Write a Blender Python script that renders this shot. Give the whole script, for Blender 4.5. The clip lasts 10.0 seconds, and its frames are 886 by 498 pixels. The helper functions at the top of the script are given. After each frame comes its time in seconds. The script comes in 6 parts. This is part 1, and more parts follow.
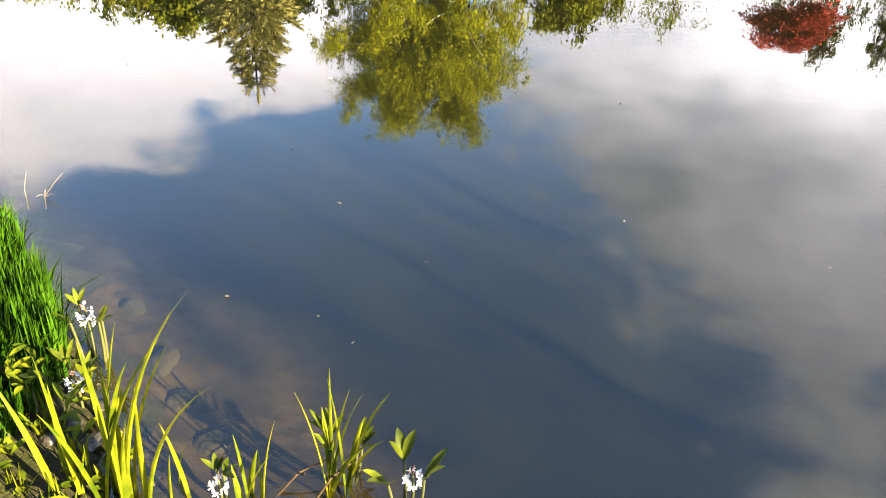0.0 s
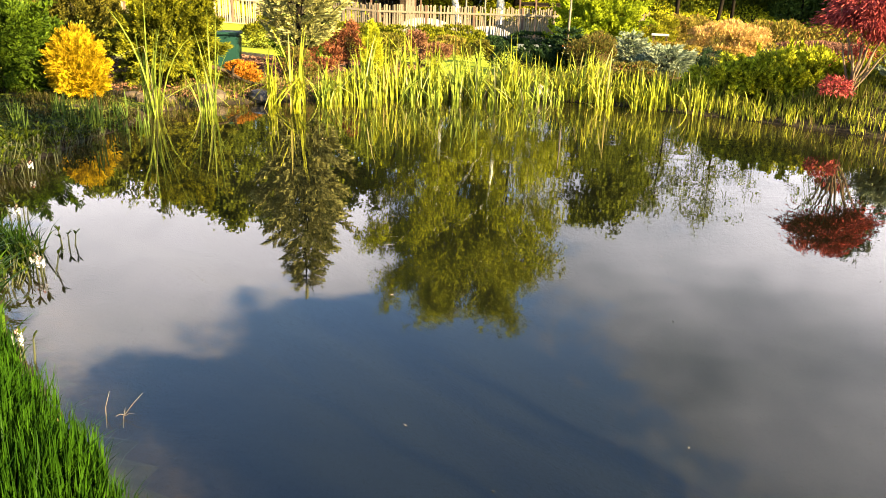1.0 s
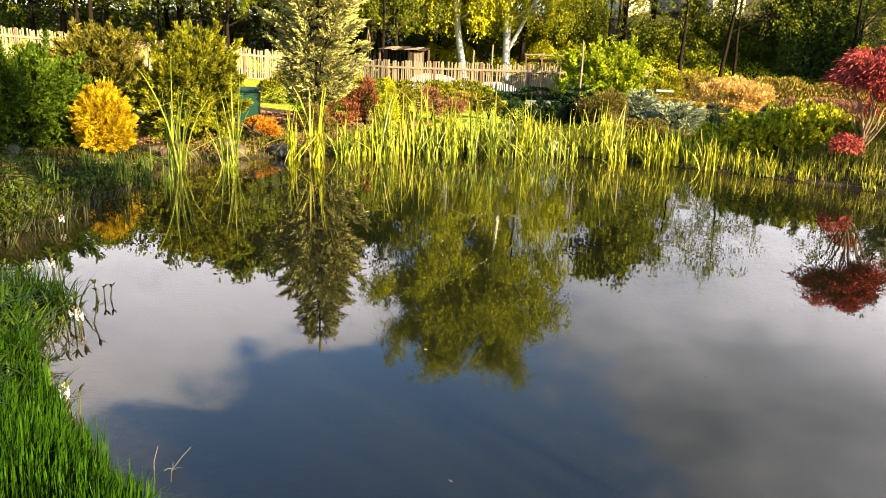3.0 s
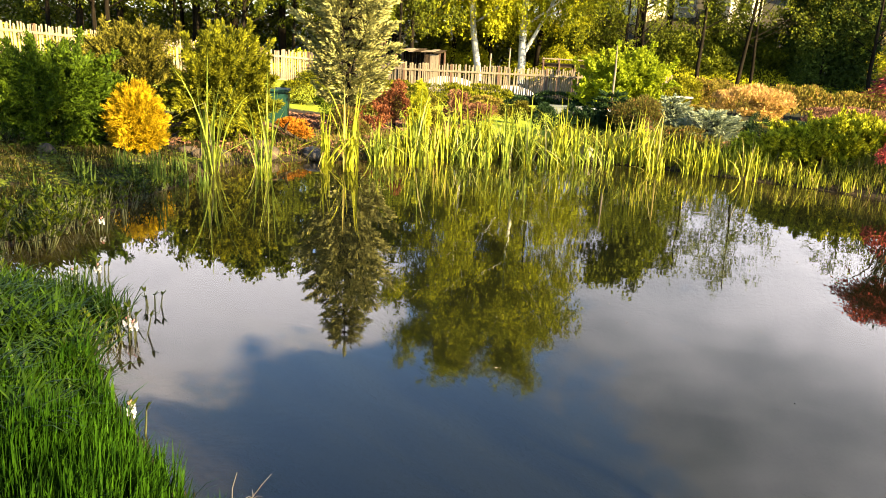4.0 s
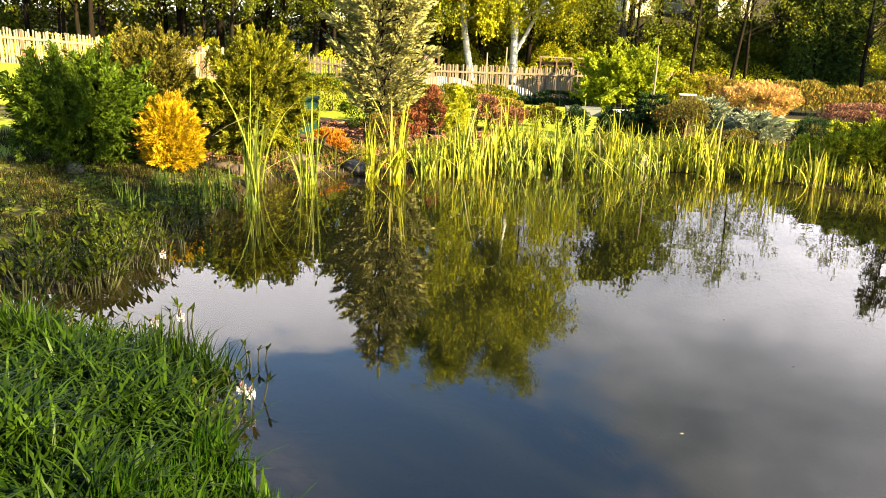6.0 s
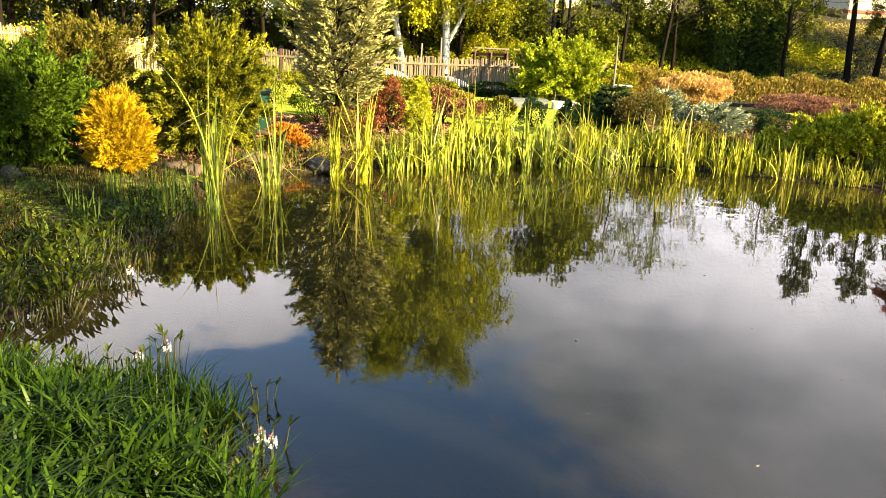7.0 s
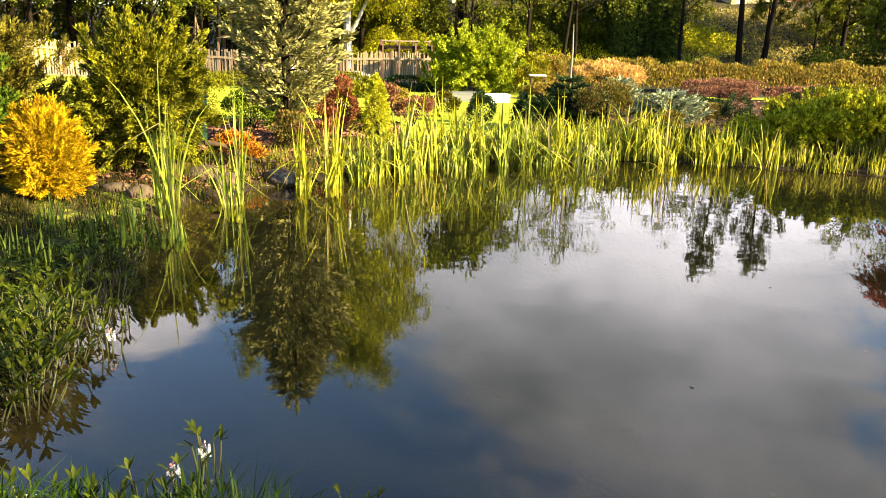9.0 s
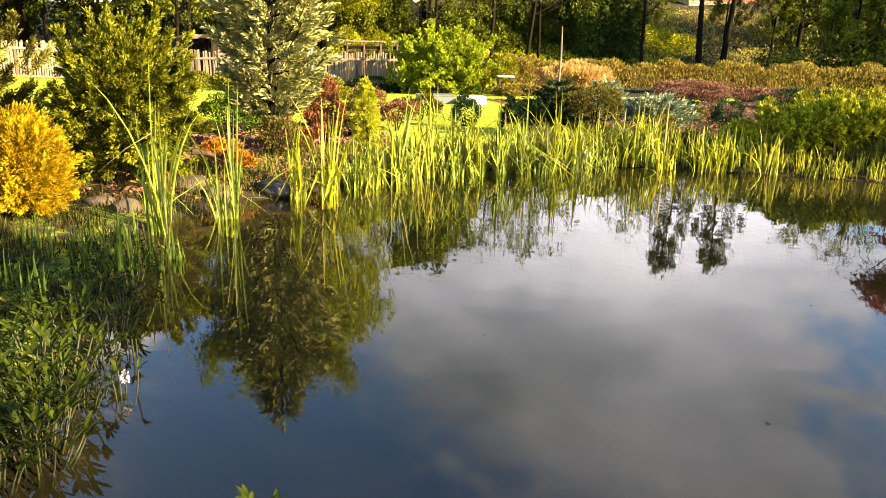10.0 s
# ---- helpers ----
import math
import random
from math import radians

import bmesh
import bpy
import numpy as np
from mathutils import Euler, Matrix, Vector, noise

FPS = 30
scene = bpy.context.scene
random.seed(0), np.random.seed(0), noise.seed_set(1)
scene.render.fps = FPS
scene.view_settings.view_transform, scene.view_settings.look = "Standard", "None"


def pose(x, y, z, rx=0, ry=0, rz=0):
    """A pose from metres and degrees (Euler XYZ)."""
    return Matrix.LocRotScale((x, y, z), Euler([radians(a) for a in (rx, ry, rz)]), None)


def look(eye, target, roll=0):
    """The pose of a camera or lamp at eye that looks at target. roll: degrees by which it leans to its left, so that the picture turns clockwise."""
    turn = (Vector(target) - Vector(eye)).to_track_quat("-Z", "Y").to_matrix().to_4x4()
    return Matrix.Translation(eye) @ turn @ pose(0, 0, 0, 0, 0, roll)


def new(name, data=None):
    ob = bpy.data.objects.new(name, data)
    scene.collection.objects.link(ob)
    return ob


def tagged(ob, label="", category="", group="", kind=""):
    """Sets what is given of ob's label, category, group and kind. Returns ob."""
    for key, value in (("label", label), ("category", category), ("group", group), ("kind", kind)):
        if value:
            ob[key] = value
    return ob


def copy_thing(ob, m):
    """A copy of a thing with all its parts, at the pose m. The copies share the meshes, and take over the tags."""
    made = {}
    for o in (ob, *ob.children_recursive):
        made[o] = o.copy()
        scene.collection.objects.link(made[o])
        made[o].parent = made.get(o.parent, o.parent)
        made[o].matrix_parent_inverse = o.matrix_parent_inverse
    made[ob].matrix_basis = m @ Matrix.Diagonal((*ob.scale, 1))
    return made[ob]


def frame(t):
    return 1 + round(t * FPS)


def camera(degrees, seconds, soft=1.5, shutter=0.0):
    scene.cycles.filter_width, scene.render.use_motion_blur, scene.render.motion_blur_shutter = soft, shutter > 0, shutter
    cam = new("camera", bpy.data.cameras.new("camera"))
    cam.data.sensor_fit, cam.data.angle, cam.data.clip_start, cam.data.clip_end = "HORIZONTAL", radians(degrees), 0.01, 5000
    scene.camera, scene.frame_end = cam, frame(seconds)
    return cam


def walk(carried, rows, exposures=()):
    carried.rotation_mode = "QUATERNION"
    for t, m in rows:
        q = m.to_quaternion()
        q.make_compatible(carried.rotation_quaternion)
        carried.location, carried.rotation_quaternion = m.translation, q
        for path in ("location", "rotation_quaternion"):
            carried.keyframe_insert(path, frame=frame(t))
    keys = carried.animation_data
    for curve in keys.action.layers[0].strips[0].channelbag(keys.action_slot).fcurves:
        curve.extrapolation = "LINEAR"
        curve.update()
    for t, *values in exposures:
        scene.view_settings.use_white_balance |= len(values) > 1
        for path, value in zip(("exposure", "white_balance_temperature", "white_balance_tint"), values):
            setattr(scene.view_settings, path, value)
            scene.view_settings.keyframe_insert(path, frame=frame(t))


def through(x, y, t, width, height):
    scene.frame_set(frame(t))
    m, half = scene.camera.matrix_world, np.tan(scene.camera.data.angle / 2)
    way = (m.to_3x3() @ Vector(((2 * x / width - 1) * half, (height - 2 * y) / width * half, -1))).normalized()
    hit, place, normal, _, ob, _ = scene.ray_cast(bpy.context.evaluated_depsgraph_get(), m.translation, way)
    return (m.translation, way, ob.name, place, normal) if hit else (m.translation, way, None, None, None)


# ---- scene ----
cam = camera(58.9, 10.0, soft=0.65)
PATH = [
    (0, (0.149, -0.168, 1.735), (0.057, 1.502, 0.638), 3.1),
    (0.5, (0.012, -0.091, 1.824), (-0.156, 1.71, 0.971), 3.1),
    (1, (0.018, -0.221, 1.933), (-0.202, 1.647, 1.255), 2.0),
    (1.5, (0.017, -0.34, 1.978), (-0.21, 1.554, 1.375), 1.5),
    (2, (-0.008, -0.392, 1.983), (-0.236, 1.512, 1.418), 1.4),
    (2.5, (-0.049, -0.417, 1.974), (-0.279, 1.494, 1.43), 1.7),
    (2.7, (-0.08, -0.381, 1.975), (-0.313, 1.527, 1.424), 1.8),
    (3.8, (-0.507, -0.189, 1.982), (-0.751, 1.716, 1.425), 3.1),
    (4, (-0.594, -0.143, 1.961), (-0.847, 1.764, 1.412), 3.0),
    (4.5, (-0.855, -0.05, 1.961), (-1.127, 1.853, 1.41), 3.3),
    (5, (-1.155, 0.067, 1.983), (-1.414, 1.972, 1.433), 1.9),
    (5.2, (-1.243, 0.101, 1.99), (-1.498, 2.006, 1.437), 1.5),
    (6.3, (-1.875, 0.625, 1.95), (-2.033, 2.541, 1.4), 2.8),
    (6.5, (-2.007, 0.718, 1.933), (-2.123, 2.637, 1.382), 3.1),
    (7, (-2.287, 0.95, 1.936), (-2.306, 2.869, 1.371), 2.6),
    (7.5, (-2.514, 1.233, 1.937), (-2.479, 3.152, 1.372), 1.9),
    (8, (-2.78, 1.467, 1.904), (-2.69, 3.384, 1.341), 2.8),
    (8.5, (-3.011, 1.699, 1.894), (-2.808, 3.607, 1.329), 2.7),
    (9, (-3.247, 2.008, 1.863), (-3.012, 3.91, 1.29), 1.4),
    (9.5, (-3.448, 2.253, 1.873), (-3.193, 4.152, 1.301), 1.4),
    (10, (-3.669, 2.477, 1.877), (-3.329, 4.363, 1.306), 1.7),
]
# bearing and height in degrees, radii over which the cover changes, and by how much
CLOUDS = [(-31, 17, 0.05, 0.22, 0.34), (-27, 24, 0.02, 0.09, 0.14), (-14.0, 19.8, 0.03, 0.09, 0.36), (-23, 17, 0.04, 0.12, 0.22), (-21.0, 20.6, 0.004, 0.06, 0.12), (-19.6, 22.2, 0.004, 0.05, 0.10), (14, 14, 0.14, 0.36, 0.30),
          (29, 22, 0.10, 0.34, 0.28), (0.5, 29, 0.005, 0.05, 0.12), (-12, 35, 0.10, 0.24, -0.36), (-4, 47, 0.1, 0.45, -0.34), (12, 35, 0.04, 0.22, 0.12), (39.5, 21, 0.01, 0.15, -0.06), (-21.5, 21.5, 0.01, 0.05, -0.12),
          (0, 90, 0.2, 0.8, -0.5), (24, 38, 0.08, 0.34, 0.12), (180, 20, 0.5, 1.6, -0.5)]
CLOUD_GREY, CLOUD_WHITE = (2.15, 2.3, 2.58), (8.2, 7.7, 7.9)
SKY_GAIN, SKY_STRENGTH, SUN_POWER = 1.18, 0.05, 5.0
WATER_IOR, RIPPLE = 1.58, 0.0015
EXPOSURE = 3.0
walk(cam, [(t, look(eye, target, roll)) for t, eye, target, roll in PATH],
     exposures=[(t, EXPOSURE + more) for t, more in ((0.0, 0.88), (0.5, 0.55), (1.0, 0.10), (1.5, -0.06), (2.0, -0.10), (2.7, -0.10), (3.8, -0.02), (5.0, 0.0), (10.0, 0.0))])

# ---- world, sun ----
SUN = Vector((0.78, -0.47, 0.41)).normalized()
world = bpy.data.worlds.new("sky")
scene.world = world
world.use_nodes = True
wn, wl = world.node_tree.nodes, world.node_tree.links
wn.clear()


def dressed(n, operation="", sky_type="", noise_dimensions="", interpolation_type="", data_type="", attribute_name=""):
    """Sets those of a node's choices that are given."""
    if operation:
        n.operation = operation
    if sky_type:
        n.sky_type = sky_type
    if noise_dimensions:
        n.noise_dimensions = noise_dimensions
    if interpolation_type:
        n.interpolation_type = interpolation_type
    if data_type:
        n.data_type = data_type
    if attribute_name:
        n.attribute_name = attribute_name
    return n


def wnode(kind, **choices):
    return dressed(wn.new(kind), **choices)


def wmath(op, a, b=None, c=None):
    n = wnode("ShaderNodeMath", operation=op)
    for i, v in enumerate((a, b, c)):
        if v is None:
            continue
        if isinstance(v, (int, float)):
            n.inputs[i].default_value = v
        else:
            wl.new(v, n.inputs[i])
    return n.outputs[0]


sky = wnode("ShaderNodeTexSky", sky_type="NISHITA")
sky.sun_disc = False
sky.sun_elevation = math.asin(SUN.z)
sky.sun_rotation = math.atan2(SUN.x, SUN.y)
sky.air_density, sky.dust_density, sky.ozone_density = 1.0, 0.5, 1.8
tc = wnode("ShaderNodeTexCoord")
sep = wnode("ShaderNodeSeparateXYZ")
wl.new(tc.outputs["Generated"], sep.inputs[0])
up = wmath("ADD", wmath("MAXIMUM", sep.outputs[2], 0.0), 0.22)
flat = wnode("ShaderNodeCombineXYZ")
wl.new(wmath("DIVIDE", sep.outputs[0], up), flat.inputs[0])
wl.new(wmath("DIVIDE", sep.outputs[1], up), flat.inputs[1])


def cloud_noise(scale, detail, rough, seed, warp=0.0):
    n = wnode("ShaderNodeTexNoise", noise_dimensions="4D")
    n.inputs["Scale"].default_value, n.inputs["Detail"].default_value = scale, detail
    n.inputs["Roughness"].default_value, n.inputs["W"].default_value = rough, seed
    n.inputs["Distortion"].default_value = warp
    wl.new(flat.outputs[0], n.inputs["Vector"])
    return n.outputs["Fac"]


def bank(az, el, near, far, weight):
    """A wider or thinner stretch of the cloud cover about a bearing and height."""
    a, e = radians(az), radians(el)
    d = wnode("ShaderNodeVectorMath", operation="DISTANCE")
    wl.new(tc.outputs["Generated"], d.inputs[0])
    d.inputs[1].default_value = (math.sin(a) * math.cos(e), math.cos(a) * math.cos(e), math.sin(e))
    r = wnode("ShaderNodeMapRange", interpolation_type="SMOOTHSTEP")
    wl.new(d.outputs["Value"], r.inputs["Value"])
    for key, value in (("From Min", near), ("From Max", far), ("To Min", weight), ("To Max", 0.0)):
        r.inputs[key].default_value = value
    return r.outputs[0]


cover = cloud_noise(1.5, 8, 0.56, 3.2, 0.4)
billow = cloud_noise(7.0, 10, 0.6, 1.7, 0.6)
cover = wmath("ADD", cover, wmath("MULTIPLY", wmath("SUBTRACT", billow, 0.5), 0.68))
for spec in CLOUDS:
    cover = wmath("ADD", cover, bank(*spec))
dens = wnode("ShaderNodeMapRange", interpolation_type="SMOOTHSTEP")
wl.new(cover, dens.inputs["Value"])
dens.inputs["From Min"].default_value, dens.inputs["From Max"].default_value = 0.48, 0.69
shade = wnode("ShaderNodeMapRange")
billowed = wmath("ADD", wmath("MULTIPLY", wmath("SUBTRACT", cloud_noise(2.6, 7, 0.54, 8.1, 0.2), 0.5), 0.55), 0.45)
billowed = wmath("ADD", billowed, wmath("MULTIPLY", wmath("SUBTRACT", cloud_noise(10.0, 8, 0.6, 4.4, 0.7), 0.5), 0.26))
for spec in ((-30, 19, 0.05, 0.40, 0.34), (14, 13, 0.05, 0.22, 0.14), (27, 12.5, 0.05, 0.26, 0.30), (18, 19.5, 0.005, 0.03, 0.07), (16, 21, 0.005, 0.05, -0.06), (-17, 18.5, 0.02, 0.12, 0.10), (-13, 19.5, 0.01, 0.12, 0.2)):
    billowed = wmath("ADD", billowed, bank(*spec))
wl.new(billowed, shade.inputs["Value"])
shade.inputs["From Min"].default_value, shade.inputs["From Max"].default_value = 0.35, 0.8
tone = wnode("ShaderNodeMix", data_type="RGBA")
wl.new(shade.outputs[0], tone.inputs["Factor"])
tone.inputs[6].default_value, tone.inputs[7].default_value = (*CLOUD_GREY, 1), (*CLOUD_WHITE, 1)
blue = wnode("ShaderNodeVectorMath", operation="SCALE")
wl.new(sky.outputs[0], blue.inputs[0])
blue.inputs["Scale"].default_value = SKY_GAIN
mixed = wnode("ShaderNodeMix", data_type="RGBA")
wl.new(dens.outputs[0], mixed.inputs["Factor"])
wl.new(blue.outputs[0], mixed.inputs[6])
wl.new(tone.outputs[2], mixed.inputs[7])
bg = wnode("ShaderNodeBackground")
wl.new(mixed.outputs[2], bg.inputs["Color"])
bg.inputs["Strength"].default_value = SKY_STRENGTH
wout = wnode("ShaderNodeOutputWorld")
wl.new(bg.outputs[0], wout.inputs["Surface"])

sun = new("sun", bpy.data.lights.new("sun", "SUN"))
sun.data.energy, sun.data.angle, sun.data.color = SUN_POWER, radians(0.6), (1.0, 0.80, 0.42)
sun.rotation_euler = SUN.to_track_quat("Z", "Y").to_euler()
sun.location = (20, -10, 20)

# ---- materials ----


class Nodes:
    """A small node writer for one material."""

    def __init__(self, name):
        self.mat = bpy.data.materials.new(name)
        self.mat.use_nodes = True
        self.n, self.l = self.mat.node_tree.nodes, self.mat.node_tree.links
        self.n.clear()
        self.out = self.n.new("ShaderNodeOutputMaterial")

    def add(self, kind, ins=None, **choices):
        n = dressed(self.n.new(kind), **choices)
        for key, value in (ins or {}).items():
            self.put(n.inputs[key], value)
        return n

    def put(self, socket, value):
        if hasattr(value, "links"):
            self.l.new(value, socket)
        elif isinstance(value, tuple) and len(value) == 3 and socket.type == "RGBA":
            socket.default_value = (*value, 1)
        else:
            socket.default_value = value

    def noise(self, scale, detail=4, rough=0.55, stretch=None, coords="Object", distort=0.0):
        tcn = self.add("ShaderNodeTexCoord").outputs[coords]
        if stretch:
            tcn = self.add("ShaderNodeMapping", {"Vector": tcn, "Scale": stretch}).outputs[0]
        return self.add("ShaderNodeTexNoise", {"Vector": tcn, "Scale": scale, "Detail": detail, "Roughness": rough,
                                               "Distortion": distort}).outputs["Fac"]

    def ramp(self, value, lo, hi):
        return self.add("ShaderNodeMapRange", {"Value": value, "From Min": lo, "From Max": hi}).outputs[0]

    def mix(self, fac, a, b):
        m = self.add("ShaderNodeMix", {"Factor": fac}, data_type="RGBA")
        self.put(m.inputs[6], a), self.put(m.inputs[7], b)
        return m.outputs[2]

    def bump(self, height, strength, distance=0.02):
        return self.add("ShaderNodeBump", {"Height": height, "Strength": strength, "Distance": distance}).outputs[0]

    def surface(self, colour, rough, normal=None, spec=0.4, metal=0.0):
        ins = {"Base Color": colour, "Roughness": rough, "Specular IOR Level": spec, "Metallic": metal}
        if normal is not None:
            ins["Normal"] = normal
        return self.add("ShaderNodeBsdfPrincipled", ins).outputs[0]

    def done(self, shader):
        self.l.new(shader, self.out.inputs["Surface"])
        return self.mat


def leaf_material(name, dark, light, through=0.35, rough=0.5, patch=1.2, dry=None, single=False):
    m = Nodes(name)
    # Dark tone and translucency cut to paint deeper shade between the leaves.
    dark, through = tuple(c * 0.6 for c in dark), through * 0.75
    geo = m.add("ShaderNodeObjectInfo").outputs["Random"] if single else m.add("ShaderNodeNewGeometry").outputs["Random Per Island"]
    # Noise clumps of dark and bright colour imitate sunlit tips and shaded gaps.
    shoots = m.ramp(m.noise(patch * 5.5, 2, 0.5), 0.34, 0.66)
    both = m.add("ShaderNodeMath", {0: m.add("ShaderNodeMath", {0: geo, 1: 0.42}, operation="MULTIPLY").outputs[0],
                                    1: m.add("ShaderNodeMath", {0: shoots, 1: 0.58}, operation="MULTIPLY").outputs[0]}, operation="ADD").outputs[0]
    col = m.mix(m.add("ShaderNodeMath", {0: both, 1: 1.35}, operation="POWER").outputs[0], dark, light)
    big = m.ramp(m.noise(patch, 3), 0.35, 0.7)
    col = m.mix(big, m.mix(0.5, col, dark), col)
    if dry:
        col = m.mix(m.ramp(geo, 0.86, 0.95), col, dry)
    face = m.surface(col, rough + 0.1, spec=0.07)
    glow = m.add("ShaderNodeBsdfTranslucent", {"Color": m.mix(0.35, col, light)}).outputs[0]
    both = m.add("ShaderNodeMixShader", {0: through, 1: face, 2: glow}).outputs[0]
    return m.done(both)


def bark_material(name, dark, light, stretch=(6, 6, 1.2), bump=0.6):
    m = Nodes(name)
    n = m.noise(1.6, 6, 0.65, stretch)
    col = m.mix(m.ramp(n, 0.35, 0.65), dark, light)
    return m.done(m.surface(col, 0.9, m.bump(n, bump, 0.03), 0.08))


def stone_material(name, dark, light, rough=0.85, scale=5.0):
    m = Nodes(name)
    n, fine = m.noise(scale, 6, 0.6), m.noise(scale * 7, 4, 0.6)
    col = m.mix(m.ramp(n, 0.35, 0.68), dark, light)
    col = m.mix(m.ramp(fine, 0.55, 0.75), col, dark)
    return m.done(m.surface(col, rough, m.bump(m.add("ShaderNodeMath", {0: n, 1: fine}, operation="ADD").outputs[0], 0.5, 0.03)))


def wood_material(name, dark, light, rough=0.8):
    m = Nodes(name)
    grain = m.noise(3.0, 5, 0.6, (12, 12, 1.0))
    each = m.add("ShaderNodeObjectInfo").outputs["Random"]
    col = m.mix(m.ramp(grain, 0.3, 0.7), dark, light)
    col = m.mix(m.add("ShaderNodeMath", {0: each, 1: 0.5}, operation="MULTIPLY").outputs[0], col, dark)
    return m.done(m.surface(col, rough, m.bump(grain, 0.3, 0.01), 0.3))


def plain_material(name, colour, rough=0.5, spec=0.4, vary=0.12):
    m = Nodes(name)
    n = m.noise(6, 5)
    col = m.mix(m.ramp(n, 0.35, 0.7), tuple(c * (1 - vary) for c in colour), colour)
    return m.done(m.surface(col, rough, m.bump(n, 0.08, 0.01), spec))


def ground_material():
    m = Nodes("grass_and_soil")
    fine, mid, big = m.noise(60, 5, 0.7), m.noise(7, 5, 0.6), m.noise(0.45, 3)
    grass = m.mix(m.ramp(fine, 0.3, 0.7), (0.075, 0.105, 0.006), (0.27, 0.315, 0.016))
    grass = m.mix(m.ramp(big, 0.35, 0.7), grass, m.mix(m.ramp(fine, 0.3, 0.7), (0.12, 0.16, 0.008), (0.39, 0.42, 0.024)))
    soil = m.mix(m.ramp(mid, 0.3, 0.7), (0.0126, 0.00882, 0.00504), (0.0378, 0.0265, 0.0158))
    # Woodland floor: colour lowered to stand in for the shade beneath the trees.
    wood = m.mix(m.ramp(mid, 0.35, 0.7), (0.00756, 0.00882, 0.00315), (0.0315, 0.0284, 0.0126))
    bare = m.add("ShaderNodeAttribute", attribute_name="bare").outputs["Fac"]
    dark_floor = m.add("ShaderNodeAttribute", attribute_name="dark_floor").outputs["Fac"]
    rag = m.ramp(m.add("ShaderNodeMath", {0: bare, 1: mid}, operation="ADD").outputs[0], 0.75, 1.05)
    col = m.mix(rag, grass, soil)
    col = m.mix(dark_floor, col, wood)
    h = m.add("ShaderNodeMath", {0: fine, 1: mid}, operation="ADD").outputs[0]
    return m.done(m.surface(col, 0.95, m.bump(h, 0.7, 0.05), 0.15))


def bed_material():
    m = Nodes("pond_silt")
    n, fine = m.noise(1.6, 6, 0.6), m.noise(14, 5, 0.65)
    col = m.mix(m.ramp(n, 0.35, 0.7), (0.010, 0.008, 0.006), (0.046, 0.031, 0.022))
    col = m.mix(m.ramp(fine, 0.42, 0.68), col, (0.009, 0.007, 0.005))
    # Light lost in deeper water is put into the bed colour, nearly black.
    deep_gloom = m.add("ShaderNodeAttribute", attribute_name="deep_gloom").outputs["Fac"]
    col = m.mix(deep_gloom, col, m.mix(m.ramp(n, 0.3, 0.7), (0.0008, 0.0014, 0.0006), (0.0014, 0.0022, 0.0009)))
    return m.done(m.surface(col, 0.95, m.bump(fine, 0.5, 0.03), 0.1))


def water_material():
    m = Nodes("pond_water")
    slow, quick = m.noise(1.3, 2, 0.5, (1.0, 1.8, 1.0)), m.noise(7.0, 3, 0.5, (1.0, 1.8, 1.0))
    patch = m.add("ShaderNodeMapRange", {"Value": m.noise(0.22, 2), "From Min": 0.38, "From Max": 0.62, "To Min": 0.35, "To Max": 1.0}).outputs[0]
    small = m.add("ShaderNodeMath", {0: quick, 1: m.add("ShaderNodeMath", {0: patch, 1: 0.10}, operation="MULTIPLY").outputs[0]},
                  operation="MULTIPLY").outputs[0]
    away = m.add("ShaderNodeSeparateXYZ", {0: m.add("ShaderNodeTexCoord").outputs["Object"]}).outputs[1]
    breeze = m.add("ShaderNodeMapRange", {"Value": away, "From Min": 5.0, "From Max": 11.0, "To Min": 0.3, "To Max": 1.7}).outputs[0]
    swell = m.add("ShaderNodeMath", {0: slow, 1: small}, operation="ADD").outputs[0]
    nrm = m.bump(m.add("ShaderNodeMath", {0: swell, 1: breeze}, operation="MULTIPLY").outputs[0], 1.0, RIPPLE)
    facing = m.add("ShaderNodeLayerWeight", {"Blend": 0.5, "Normal": nrm}).outputs["Facing"]
    bend = ((WATER_IOR - 1) / (WATER_IOR + 1)) ** 2
    fres = m.add("ShaderNodeMath", {0: m.add("ShaderNodeMath", {0: facing, 1: 5.0}, operation="POWER").outputs[0], 1: 1 - bend, 2: bend},
                 operation="MULTIPLY_ADD").outputs[0]
    gloss = m.add("ShaderNodeBsdfGlossy", {"Color": (1, 1, 1), "Roughness": 0.0, "Normal": nrm}).outputs[0]
    clear = m.add("ShaderNodeBsdfTransparent", {"Color": (0.70, 0.70, 0.52)}).outputs[0]
    return m.done(m.add("ShaderNodeMixShader", {0: fres, 1: clear, 2: gloss}).outputs[0])


def birch_material():
    m = Nodes("birch_bark")
    n = m.noise(2.4, 5, 0.6, (1.2, 1.2, 5))
    marks = m.ramp(n, 0.60, 0.66)
    grain = m.noise(12, 4, 0.6, (1, 1, 4))
    col = m.mix(m.ramp(grain, 0.3, 0.75), (0.434, 0.406, 0.35), (0.574, 0.56, 0.518))
    col = m.mix(marks, col, (0.035, 0.028, 0.0245))
    return m.done(m.surface(col, 0.75, m.bump(n, 0.3, 0.02), 0.3))


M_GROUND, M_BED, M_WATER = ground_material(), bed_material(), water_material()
M_REED = leaf_material("reed_leaf", (0.0945, 0.132, 0.00756), (0.66, 0.62, 0.05), 0.4, 0.42, 2.0, (0.315, 0.252, 0.0819), single=True)
M_REED_PALE = leaf_material("cattail_leaf", (0.0756, 0.126, 0.0158), (0.45, 0.48, 0.06), 0.35, 0.4, 2.0, (0.302, 0.265, 0.126), single=True)
